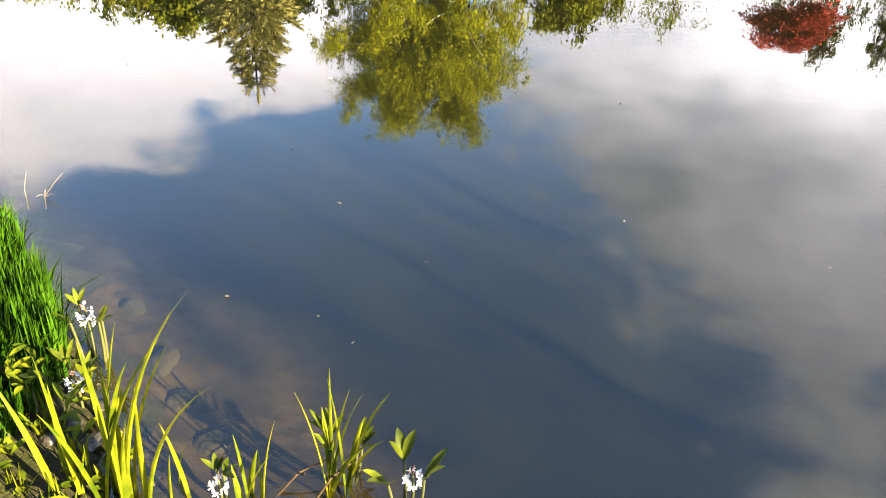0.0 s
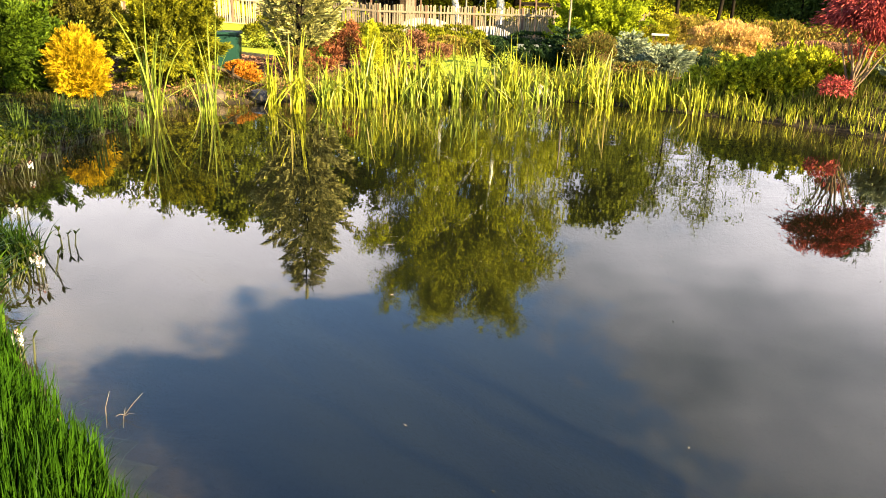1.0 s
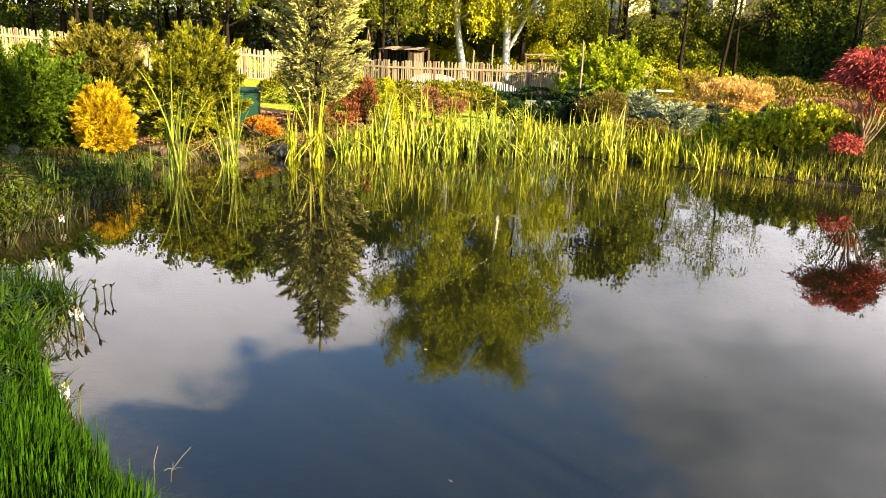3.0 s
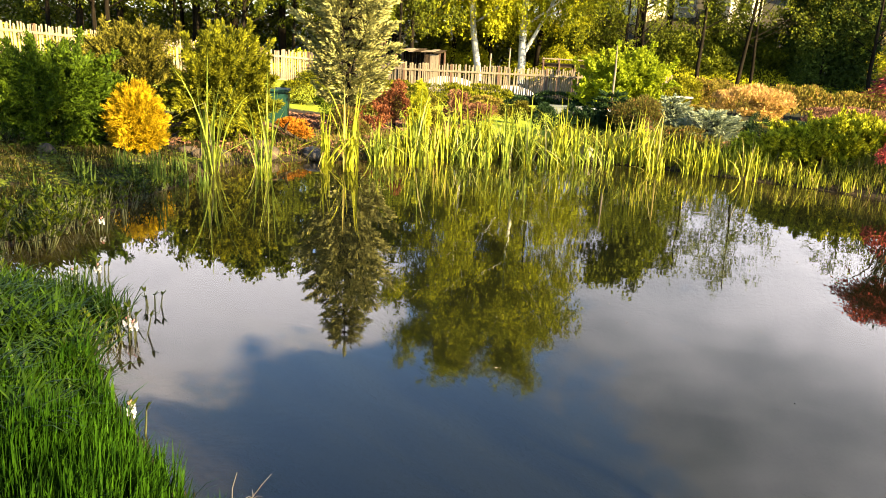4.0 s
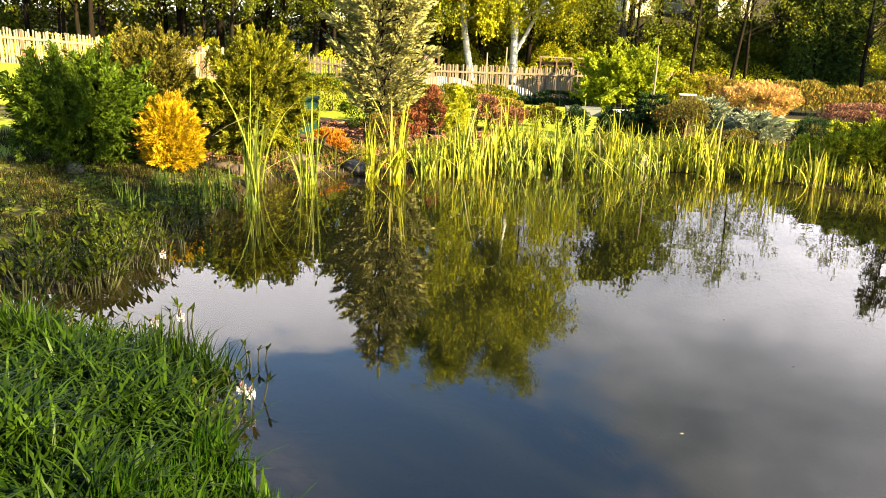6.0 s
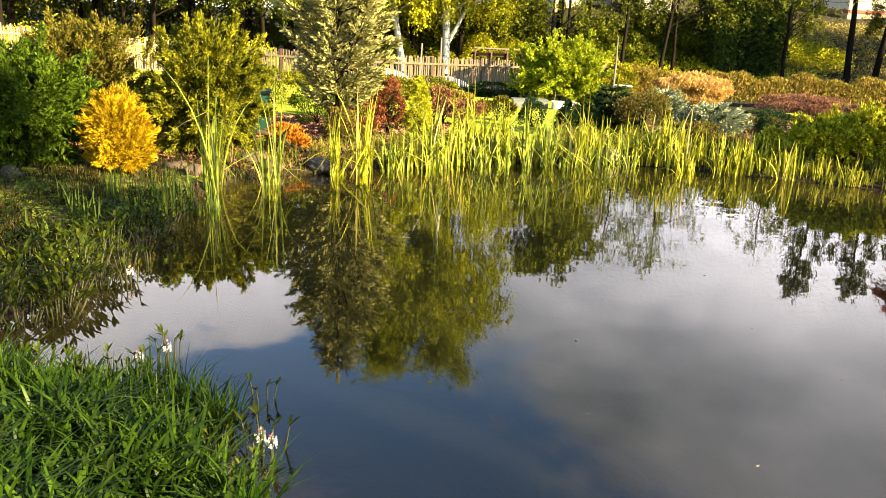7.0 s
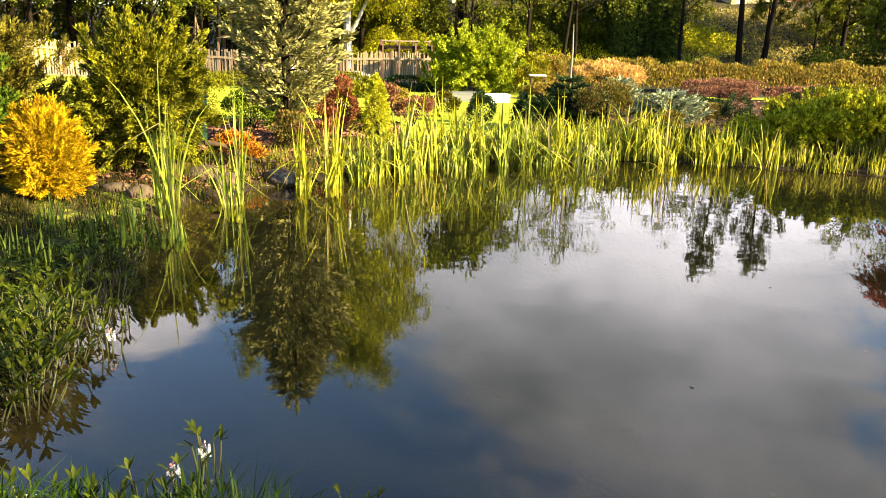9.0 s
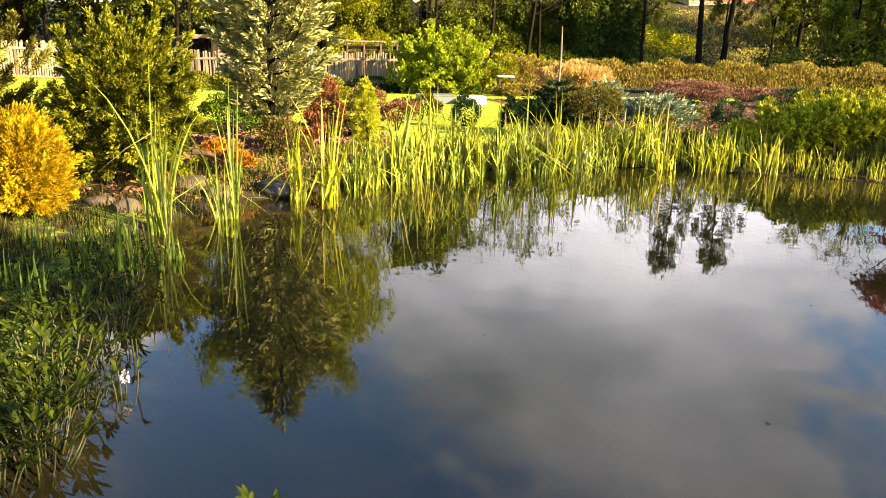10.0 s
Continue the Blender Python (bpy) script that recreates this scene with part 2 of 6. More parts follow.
M_IRIS = leaf_material("yellow_iris_leaf", (0.045, 0.075, 0.003), (0.19, 0.18, 0.008), 0.4, 0.4, 3.0, single=True)
M_GRASS = leaf_material("long_grass", (0.00535, 0.0241, 0.00107), (0.0402, 0.0994, 0.00375), 0.28, 0.45, 2.5)
M_TURF = leaf_material("rough_turf", (0.00576, 0.0084, 0.00112), (0.0574, 0.0492, 0.00697), 0.25, 0.55, 1.5, (0.0984, 0.07216, 0.0328))
M_SEDGE = leaf_material("sedge_leaf", (0.0315, 0.0441, 0.00378), (0.265, 0.265, 0.0315), 0.3, 0.5, 2.0, (0.189, 0.126, 0.0504))
M_IRIS_DARK = leaf_material("bluish_iris_leaf", (0.03, 0.055, 0.011), (0.15, 0.20, 0.028), 0.35, 0.4, 2.0, single=True)
M_BOG = leaf_material("bogbean_leaf", (0.007, 0.0168, 0.00112), (0.104, 0.124, 0.008), 0.24, 0.35, 3.0, single=True)
M_WEED = leaf_material("weed_leaf", (0.00392, 0.01008, 0.00084), (0.03744, 0.0576, 0.004608), 0.28, 0.4, 2.0)
M_BLADE = leaf_material("arching_grass", (0.0049, 0.0172, 0.00122), (0.049, 0.0918, 0.00551), 0.28, 0.3, 2.0)
M_STEM = plain_material("plant_stem", (0.0378, 0.041, 0.0113), 0.6)
M_PETAL = plain_material("white_petal", (0.52, 0.49, 0.48), 0.6)
M_BUD = plain_material("pink_bud", (0.347, 0.139, 0.126), 0.6)
M_GOLD = leaf_material("golden_foliage", (0.16, 0.09, 0.002), (0.78, 0.53, 0.012), 0.2, 0.55, 1.5)
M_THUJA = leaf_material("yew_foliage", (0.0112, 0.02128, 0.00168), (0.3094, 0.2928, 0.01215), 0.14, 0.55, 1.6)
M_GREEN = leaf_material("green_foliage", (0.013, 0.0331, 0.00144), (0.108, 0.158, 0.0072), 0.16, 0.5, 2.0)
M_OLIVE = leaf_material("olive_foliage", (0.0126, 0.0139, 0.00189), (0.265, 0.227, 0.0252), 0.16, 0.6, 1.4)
M_SPRUCE = leaf_material("blue_spruce_needles", (0.07, 0.08, 0.026), (0.58, 0.53, 0.18), 0.06, 0.55, 0.9)
M_SPRUCE_LOW = leaf_material("silver_spruce_needles", (0.14, 0.18, 0.10), (0.42, 0.45, 0.3), 0.06, 0.55, 0.8)
M_DARKFIR = leaf_material("dark_fir_needles", (0.00945, 0.0252, 0.00945), (0.0378, 0.0693, 0.0189), 0.15, 0.55, 3.0)
M_RED = leaf_material("red_maple_leaf", (0.11, 0.010, 0.012), (0.66, 0.12, 0.10), 0.14, 0.5, 3.0)
M_BARB = leaf_material("barberry_leaf", (0.09, 0.028, 0.014), (0.34, 0.12, 0.05), 0.22, 0.5, 3.0)
M_BARB_PALE = leaf_material("pink_brown_leaf", (0.09, 0.04, 0.02), (0.40, 0.19, 0.10), 0.22, 0.5, 3.0)
M_ORANGE = leaf_material("orange_leaf", (0.284, 0.0756, 0.0063), (0.535, 0.239, 0.0189), 0.25, 0.5, 3.0)
M_YELLOW = leaf_material("yellow_thuja", (0.28, 0.31, 0.012), (0.72, 0.68, 0.04), 0.35, 0.5, 1.0)
M_LIME = leaf_material("lime_leaf", (0.0756, 0.1212, 0.004536), (0.5474, 0.5992, 0.02646), 0.3, 0.5, 2.0)
M_SPIREA = leaf_material("orange_tipped_shrub", (0.24, 0.13, 0.03), (0.92, 0.62, 0.22), 0.35, 0.5, 1.5, (0.5, 0.22, 0.12))
M_BROWNISH = leaf_material("brown_green_shrub", (0.063, 0.0504, 0.0126), (0.189, 0.176, 0.0315), 0.3, 0.6, 2.5, (0.158, 0.063, 0.0252))
M_YELLOWISH = leaf_material("yellow_tipped_shrub", (0.0189, 0.0315, 0.00252), (0.4914, 0.442, 0.02054), 0.2, 0.55, 1.6)
M_MEADOW = leaf_material("dry_meadow_scrub", (0.16, 0.14, 0.025), (0.6, 0.5, 0.14), 0.3, 0.6, 0.6)
M_HEDGE = leaf_material("budding_hedge", (0.0441, 0.0284, 0.00504), (0.4888, 0.3937, 0.063), 0.3, 0.6, 1.0, (0.2363, 0.1024, 0.03938))
M_MULCH = leaf_material("heather_bed", (0.10, 0.045, 0.028), (0.40, 0.20, 0.13), 0.1, 0.8, 3.0)
# Tones set far apart: lit tips and dark gaps come from the colour.
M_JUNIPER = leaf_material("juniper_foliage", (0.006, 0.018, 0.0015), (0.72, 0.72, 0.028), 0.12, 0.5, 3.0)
M_BIRCHLEAF = leaf_material("birch_leaf", (0.075, 0.092, 0.003), (0.5, 0.5, 0.015), 0.3, 0.5, 0.4)
# Brighter leaf tone with the sunlight put into its colour.
M_SUNLEAF = leaf_material("sunlit_leaf", (0.14, 0.16, 0.005), (0.897, 0.828, 0.0276), 0.3, 0.5, 0.4)
M_WOODLEAF = leaf_material("woodland_leaf", (0.013, 0.023, 0.002), (0.25, 0.275, 0.016), 0.2, 0.55, 0.25)
M_PINE = leaf_material("pine_needles", (0.008, 0.018, 0.004), (0.09, 0.10, 0.016), 0.2, 0.6, 0.4)
M_FIR = leaf_material("young_fir_needles", (0.010, 0.024, 0.005), (0.11, 0.15, 0.02), 0.2, 0.6, 0.5)
# Nearly black: the shade on the trunks' near side is put into the colour.
M_BARK = bark_material("shaded_bark", (0.004, 0.003, 0.0018), (0.013, 0.009, 0.005))
M_BIRCH = birch_material()
M_STEMS = bark_material("tan_stems", (0.063, 0.0378, 0.0252), (0.189, 0.132, 0.0819))
M_TWIG = bark_material("grey_twig", (0.08, 0.06, 0.045), (0.19, 0.16, 0.12))
M_PICKET = wood_material("weathered_picket", (0.1058, 0.07944, 0.05448), (0.2424, 0.1896, 0.132))
M_POST = wood_material("fence_post", (0.06, 0.032, 0.02), (0.12, 0.07, 0.045))
M_STONE = stone_material("brown_stone", (0.0221, 0.0151, 0.00945), (0.0756, 0.0517, 0.0315))
M_WHITE_STONE = stone_material("pale_stone", (0.12, 0.10, 0.075), (0.30, 0.26, 0.19))
M_WET = stone_material("wet_rock", (0.008, 0.007, 0.006), (0.05, 0.042, 0.036), 0.28)
M_SILT = stone_material("silted_stone", (0.006, 0.005, 0.004), (0.018, 0.013, 0.010), 0.95)
M_LOG = bark_material("driftwood", (0.0126, 0.00882, 0.00504), (0.063, 0.041, 0.0252))
M_BIN = plain_material("green_plastic", (0.0018, 0.026, 0.017), 0.5)
M_WHITE = plain_material("white_paint", (0.80, 0.79, 0.76), 0.6)
M_TARP = plain_material("pale_sheet", (0.36, 0.33, 0.31), 0.7)
M_GREYBOX = plain_material("grey_panel", (0.126, 0.132, 0.132), 0.35)
M_CREAM = plain_material("cream_render", (0.50, 0.45, 0.36), 0.85)
M_PLINTH = stone_material("tan_render", (0.26, 0.21, 0.13), (0.4, 0.33, 0.22), 0.9, 2.0)
M_ROOF = plain_material("red_roof", (0.22, 0.0504, 0.0315), 0.8)
M_GLASS = plain_material("dark_window", (0.03, 0.035, 0.04), 0.1, 0.6)

# ---- geometry writers ----
RNG = np.random.default_rng(7)


class Geo:
    """Collects vertices and faces and turns them into one mesh."""

    def __init__(self):
        self.v, self.f, self.count = [], {3: [], 4: []}, 0

    def add(self, verts, faces):
        verts, faces = np.asarray(verts, float), np.asarray(faces, int)
        self.v.append(verts), self.f[faces.shape[1]].append(faces + self.count)
        self.count += len(verts)

    def mesh(self, name, mat, smooth=True):
        v = np.concatenate(self.v)
        tri = np.concatenate(self.f[3]) if self.f[3] else np.zeros((0, 3), int)
        quad = np.concatenate(self.f[4]) if self.f[4] else np.zeros((0, 4), int)
        me = bpy.data.meshes.new(name)
        me.vertices.add(len(v))
        me.vertices.foreach_set("co", v.astype(np.float32).ravel())
        loops = np.concatenate([tri.ravel(), quad.ravel()]).astype(np.int32)
        me.loops.add(len(loops))
        me.loops.foreach_set("vertex_index", loops)
        starts = np.concatenate([np.arange(len(tri)) * 3, len(tri) * 3 + np.arange(len(quad)) * 4]).astype(np.int32)
        me.polygons.add(len(starts))
        me.polygons.foreach_set("loop_start", starts)
        me.update(calc_edges=True)
        me.validate()
        if smooth:
            me.polygons.foreach_set("use_smooth", np.ones(len(me.polygons), bool))
        me.materials.append(mat)
        return me


def part(name, data, material, parent, label=""):
    """Links a Geo, a bmesh or a mesh as one mesh object under a thing or a part."""
    if isinstance(data, Geo):
        data = data.mesh(name, material)
    elif isinstance(data, bmesh.types.BMesh):
        me = bpy.data.meshes.new(name)
        data.to_mesh(me)
        data.free()
        me.materials.append(material)
        data = me
    ob = new(name, data)
    ob.parent = parent
    return tagged(ob, label)


def thing(name, at, label, category, group="", kind="", turn=0.0):
    ob = new(name)
    ob.empty_display_size = 0.1
    ob.matrix_basis = pose(*at, 0, 0, turn)
    return tagged(ob, label, category, group, kind)


def unit(v):
    return v / np.maximum(np.linalg.norm(v, axis=-1, keepdims=True), 1e-9)


def rand_dirs(n):
    return unit(RNG.normal(size=(n, 3)))


def leaves(g, pos, along, length, width, fold=0.25, droop=0.0):
    """Folded two-faced leaves at pos that point along."""
    n = len(pos)
    along = unit(along)
    side = unit(np.cross(along, rand_dirs(n)))
    nor = np.cross(side, along)
    length = np.broadcast_to(np.asarray(length, float), (n,))[:, None]
    width = np.broadcast_to(np.asarray(width, float), (n,))[:, None]
    mid = pos + along * length * 0.45
    tip = pos + along * length - nor * length * droop
    lift = nor * width * fold
    v = np.stack([pos, mid + side * width / 2 + lift, tip, mid - side * width / 2 + lift], 1).reshape(-1, 3)
    b = np.arange(n)[:, None] * 4
    g.add(v, np.concatenate([b + [0, 1, 2], b + [0, 2, 3]], 0))


def ovals(g, pos, along, length, width, face=None, fold=0.2, curl=0.15):
    """Rounder leaves with a midrib, of eight faces each, for plants seen near."""
    n = len(pos)
    along = unit(along)
    ref = rand_dirs(n) if face is None else np.broadcast_to(face, (n, 3))
    side = unit(np.cross(along, ref))
    nor = np.cross(side, along)
    length = np.broadcast_to(np.asarray(length, float), (n,))[:, None]
    width = np.broadcast_to(np.asarray(width, float), (n,))[:, None]
    rows = []
    for s, w in ((0.0, 0.05), (0.3, 0.8), (0.6, 1.0), (0.85, 0.6)):
        c = pos + along * length * s - nor * length * curl * s * s
        rows += [c + side * width / 2 * w + nor * width * fold * w, c, c - side * width / 2 * w + nor * width * fold * w]
    rows.append(pos + along * length - nor * length * curl)
    v = np.stack(rows, 1).reshape(-1, 3)
    b = np.arange(n)[:, None] * 13
    quads = [b + [3 * i + j, 3 * i + j + 1, 3 * i + j + 4, 3 * i + j + 3] for i in range(3) for j in range(2)]
    g.add(v, np.concatenate(quads, 0))
    tris = np.concatenate([b + [9, 10, 12], b + [10, 11, 12]], 0)
    g.f[3].append(tris + g.count - len(v))


def sprays(g, pos, along, size, leaflets=6, spread=0.7, slim=0.16):
    """Flat fans of narrow leaflets, as on thuja, juniper and yew."""
    n = len(pos)
    along = unit(along)
    side = unit(np.cross(along, rand_dirs(n)))
    size = np.broadcast_to(np.asarray(size, float), (n,))
    for i in range(leaflets):
        s = i / max(leaflets - 1, 1)
        sign = 1 if i % 2 else -1
        d = along + side * sign * spread * (1 - 0.7 * s) + rand_dirs(n) * 0.15
        leaves(g, pos + along * (size * 0.65 * s)[:, None], d, size * (0.62 - 0.2 * s), size * slim)


def blades(g, base, heading, lean, height, width, segs=5, keel=True, kink=None):
    """Strap leaves: they rise from base, narrow to a point and bend over towards their heading."""
    n = len(base)
    f = np.stack([np.cos(heading), np.sin(heading), np.zeros(n)], 1)
    side = np.stack([-np.sin(heading), np.cos(heading), np.zeros(n)], 1)
    height, width, lean = (np.broadcast_to(np.asarray(a, float), (n,)) for a in (height, width, lean))
    twist = RNG.uniform(-0.9, 0.9, n)
    rows = []
    for i in range(segs + 1):
        s = i / segs
        rise = height * (s - 0.35 * np.minimum(lean, 1.6) * s ** 3)
        out = height * lean * (0.25 * s + 0.75 * s * s) * 0.8
        if kink is not None:
            bent = np.maximum(s - 0.62, 0) * kink * height
            rise, out = rise - bent * 1.5, out + bent * 0.9
        c = base + f * out[:, None] + np.array([0, 0, 1.0]) * rise[:, None]
        a = twist * s
        sd = side * np.cos(a)[:, None] + f * np.sin(a)[:, None]
        w = (width * (0.75 + 0.5 * s if s < 0.4 else 0.95) * (1 - s ** 2.6) + 0.0008)[:, None]
        if keel:
            back = np.cross(sd, np.array([0, 0, 1.0])) * w * 0.22
            rows += [c + sd * w / 2 + back, c - back * 0.5, c - sd * w / 2 + back]
        else:
            rows += [c + sd * w / 2, c - sd * w / 2]
    k = 3 if keel else 2
    v = np.stack(rows, 1).reshape(-1, 3)
    b = np.arange(n)[:, None] * (k * (segs + 1))
    quads = [b + [k * i + j, k * i + j + 1, k * (i + 1) + j + 1, k * (i + 1) + j] for i in range(segs) for j in range(k - 1)]
    g.add(v, np.concatenate(quads, 0))


def tube(g, pts, radii, sides=7):
    pts, radii = np.asarray(pts, float), np.asarray(radii, float)
    d = unit(np.gradient(pts, axis=0))
    ref = np.array([1.0, 0.13, 0.07])
    a = unit(np.cross(d, ref))
    b = np.cross(d, a)
    ang = np.arange(sides) * 2 * np.pi / sides
    ring = np.cos(ang)[None, :, None] * a[:, None] + np.sin(ang)[None, :, None] * b[:, None]
    v = (pts[:, None] + ring * radii[:, None, None]).reshape(-1, 3)
    i, j = np.meshgrid(np.arange(len(pts) - 1), np.arange(sides), indexing="ij")
    i, j = i.ravel(), j.ravel()
    jn = (j + 1) % sides
    g.add(v, np.stack([i * sides + j, i * sides + jn, (i + 1) * sides + jn, (i + 1) * sides + j], 1))


def lumps(d, seed, freq=3.0):
    """Smooth uneven values of about -1 to 1 over directions d."""
    r = np.random.default_rng(seed)
    out = np.zeros(len(d))
    for k in range(7):
        w = unit(r.normal(size=3)) * freq * (0.6 + 0.25 * k)
        out += np.sin(d @ w + r.uniform(0, 6.28)) / (1 + 0.35 * k)
    return out / 2.6


def crown_points(n, rx, ry, rz, seed, rough=0.22, inner=0.55, freq=3.0, low=-0.55):
    """Places and outward directions over a lumpy crown."""
    d = rand_dirs(int(n * 2.2))
    d = d[d[:, 2] > low][:n]
    r = 1 + rough * lumps(d, seed, freq) + rough * 0.5 * lumps(d, seed + 50, freq * 3)
    r = r * (inner + (1 - inner) * RNG.uniform(0, 1, len(d)) ** 0.35)
    p = d * r[:, None]
    return p * [rx, ry, rz], unit(d / [rx, ry, rz])


def box_bm(sx, sy, sz, bevel=0.01, at=(0, 0, 0)):
    bm = bmesh.new()
    bmesh.ops.create_cube(bm, size=1, matrix=Matrix.Translation(at) @ Matrix.Diagonal((sx, sy, sz, 1)))
    if bevel:
        bmesh.ops.bevel(bm, geom=bm.edges[:], offset=bevel, segments=2, affect="EDGES")
    return bm


# ---- the lie of the land ----
SHORE = [(-0.6, 1.0), (-0.95, 1.42), (-1.2, 1.8), (-1.5, 2.15), (-2.1, 2.7), (-2.68, 3.25), (-2.98, 3.6), (-3.15, 3.9), (-3.4, 4.15),
         (-3.75, 4.33), (-4.2, 4.42), (-4.8, 4.48), (-5.6, 4.6), (-5.95, 4.85), (-5.7, 5.1), (-5.2, 5.28), (-4.95, 5.55), (-4.85, 6.0),
         (-4.8, 6.5), (-4.85, 7.2), (-4.9, 7.8), (-4.82, 8.5), (-5.0, 9.3), (-4.75, 10.1), (-4.05, 10.6), (-3.4, 11.05), (-2.6, 11.55),
         (-1.8, 11.95), (-0.5, 12.3), (0.8, 12.25), (1.7, 11.95), (2.5, 11.6), (3.6, 11.15), (4.54, 10.5), (5.6, 9.9), (6.6, 8.5), (7.1, 6.2),
         (6.4, 3.6), (4.8, 1.4), (2.6, 0.35), (0.8, 0.3), (0.0, 0.55), (-0.35, 0.8)]


def rounded(pts, times=2):
    p = np.array(pts, float)
    for _ in range(times):
        q = np.roll(p, -1, 0)
        p = np.stack([0.75 * p + 0.25 * q, 0.25 * p + 0.75 * q], 1).reshape(-1, 2)
    return p


OUTLINE = rounded(SHORE)


def shore_distance(x, y):
    """Metres from the waterline: positive on land, negative in the water."""
    x, y = np.atleast_1d(np.asarray(x, float)), np.atleast_1d(np.asarray(y, float))
    best = np.full(x.shape, 1e9)
    inside = np.zeros(x.shape, bool)
    for (ax, ay), (bx, by) in zip(OUTLINE, np.roll(OUTLINE, -1, 0)):
        dx, dy = bx - ax, by - ay
        t = np.clip(((x - ax) * dx + (y - ay) * dy) / (dx * dx + dy * dy), 0, 1)
        best = np.minimum(best, np.hypot(x - ax - t * dx, y - ay - t * dy))
        if ay != by:
            inside ^= ((ay > y) != (by > y)) & (x < (bx - ax) * (y - ay) / (by - ay) + ax)
    return np.where(inside, -best, best)


def step(v, lo, hi):
    s = np.clip((v - lo) / (hi - lo), 0, 1)
    return s * s * (3 - 2 * s)


def height(x, y):
    x, y = np.atleast_1d(np.asarray(x, float)), np.atleast_1d(np.asarray(y, float))
    d = shore_distance(x, y)
    land = 0.12 * (1 - np.exp(-np.maximum(d, 0) / 0.35)) + 0.16 * step(d, 0.3, 1.6) * (1 - step(y, 3.5, 6.0))
    land = land + 0.045 * np.clip(-5.5 - x, 0, 18) - 0.045 * np.clip(y - 13, 0, 11) - 0.085 * np.clip(y - 24, 0, 16)
    land = land + 0.262 * np.clip(y - 53, 0, 34) * step(x, -4, 8) + 0.05 * np.clip(y - 60, 0, 60) * (1 - step(x, -4, 8))
    land = land + 0.02 * np.sin(x * 2.3 + y) * np.sin(y * 1.7 - x * 0.6) * step(d, 0.1, 1.0)
    land = land + 0.46 * np.exp(-((x - 4.8) / 1.1) ** 2 - ((y - 11.6) / 0.9) ** 2) * step(d, 0.0, 0.6)
    bed = -0.05 - 0.32 * (1 - np.exp(np.minimum(d, 0) / 0.9)) - 0.8 * step(-d, 0.9, 4.0) + 0.03 * np.sin(x * 5 + y * 2) * np.sin(y * 6 - x)
    return np.where(d > 0, land, bed * step(-d, -0.02, 0.12))


def on_ground(x, y):
    return float(height(x, y)[0])


def growing(lo, hi, fine, out):
    inner = np.arange(lo, hi + 1e-6, fine)
    far = [0.0]
    stepsize = fine
    while far[-1] < out:
        stepsize *= 1.22
        far.append(far[-1] + stepsize)
    far = np.array(far[1:])
    return np.concatenate([lo - far[::-1], inner, hi + far])


def build_ground():
    xs, ys = growing(-11, 8, 0.17, 900), growing(-3, 15, 0.17, 900)
    gx, gy = np.meshgrid(xs, ys, indexing="ij")
    z = height(gx.ravel(), gy.ravel())
    d = shore_distance(gx.ravel(), gy.ravel())
    nx, ny = len(xs), len(ys)
    i, j = np.meshgrid(np.arange(nx - 1), np.arange(ny - 1), indexing="ij")
    i, j = i.ravel(), j.ravel()
    faces = np.stack([i * ny + j, (i + 1) * ny + j, (i + 1) * ny + j + 1, i * ny + j + 1], 1)
    g = Geo()
    g.add(np.stack([gx.ravel(), gy.ravel(), z], 1), faces)
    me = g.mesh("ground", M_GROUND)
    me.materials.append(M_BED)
    bare = np.clip(1 - d / 0.5, 0, 1) * 0.75 + 0.45 * step(-gx.ravel(), 5.0, 5.6) * (1 - step(gy.ravel(), 10.4, 11.5)) * (1 - step(-gx.ravel(), 7.6, 9.0)) * step(gy.ravel(), 4.6, 5.2)
    bare = bare + 0.5 * step(gy.ravel(), 11, 12) * (1 - step(gy.ravel(), 13.2, 14.2))
    bare = bare + 0.7 * step(gx.ravel(), -7.5, -6.5) * (1 - step(gx.ravel(), -2.8, -2.2)) * step(gy.ravel(), 10, 10.6) * (1 - step(gy.ravel(), 16.5, 17.5))
    bare = bare + 0.7 * step(gx.ravel(), 1.2, 1.8) * step(gy.ravel(), 12, 13) * (1 - step(gy.ravel(), 27, 29)) + 0.6 * step(gx.ravel(), 4, 5) * step(gy.ravel(), 33, 34)
    bare = bare + 0.7 * np.exp(-((gx.ravel() - 4.9) / 1.3) ** 2 - ((gy.ravel() - 11.5) / 0.8) ** 2)
    shelf = np.exp(-((gx.ravel() + 0.4) ** 2 + (gy.ravel() - 1.5) ** 2) / 0.7)
    # Shade-dark floor colour behind the fence, eased off on the open slope.
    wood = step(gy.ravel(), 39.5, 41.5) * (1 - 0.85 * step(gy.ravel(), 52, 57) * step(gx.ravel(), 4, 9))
    # The near bank's rough ground takes the same darkened floor colour.
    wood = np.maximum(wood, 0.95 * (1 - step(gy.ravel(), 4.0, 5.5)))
    # The last mask blackens the bed offshore in place of light lost with depth.
    for name, val in (("bare", bare), ("dark_floor", wood), ("deep_gloom", step(-d - 0.5 * shelf, 0.12, 0.55))):
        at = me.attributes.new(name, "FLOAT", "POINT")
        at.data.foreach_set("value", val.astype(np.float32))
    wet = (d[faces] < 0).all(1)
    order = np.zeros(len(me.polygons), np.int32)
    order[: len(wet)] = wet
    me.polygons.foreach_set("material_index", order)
    return tagged(new("ground", me), "green lawn and rough banks round a garden pond", "ground", kind="structure")


build_ground()


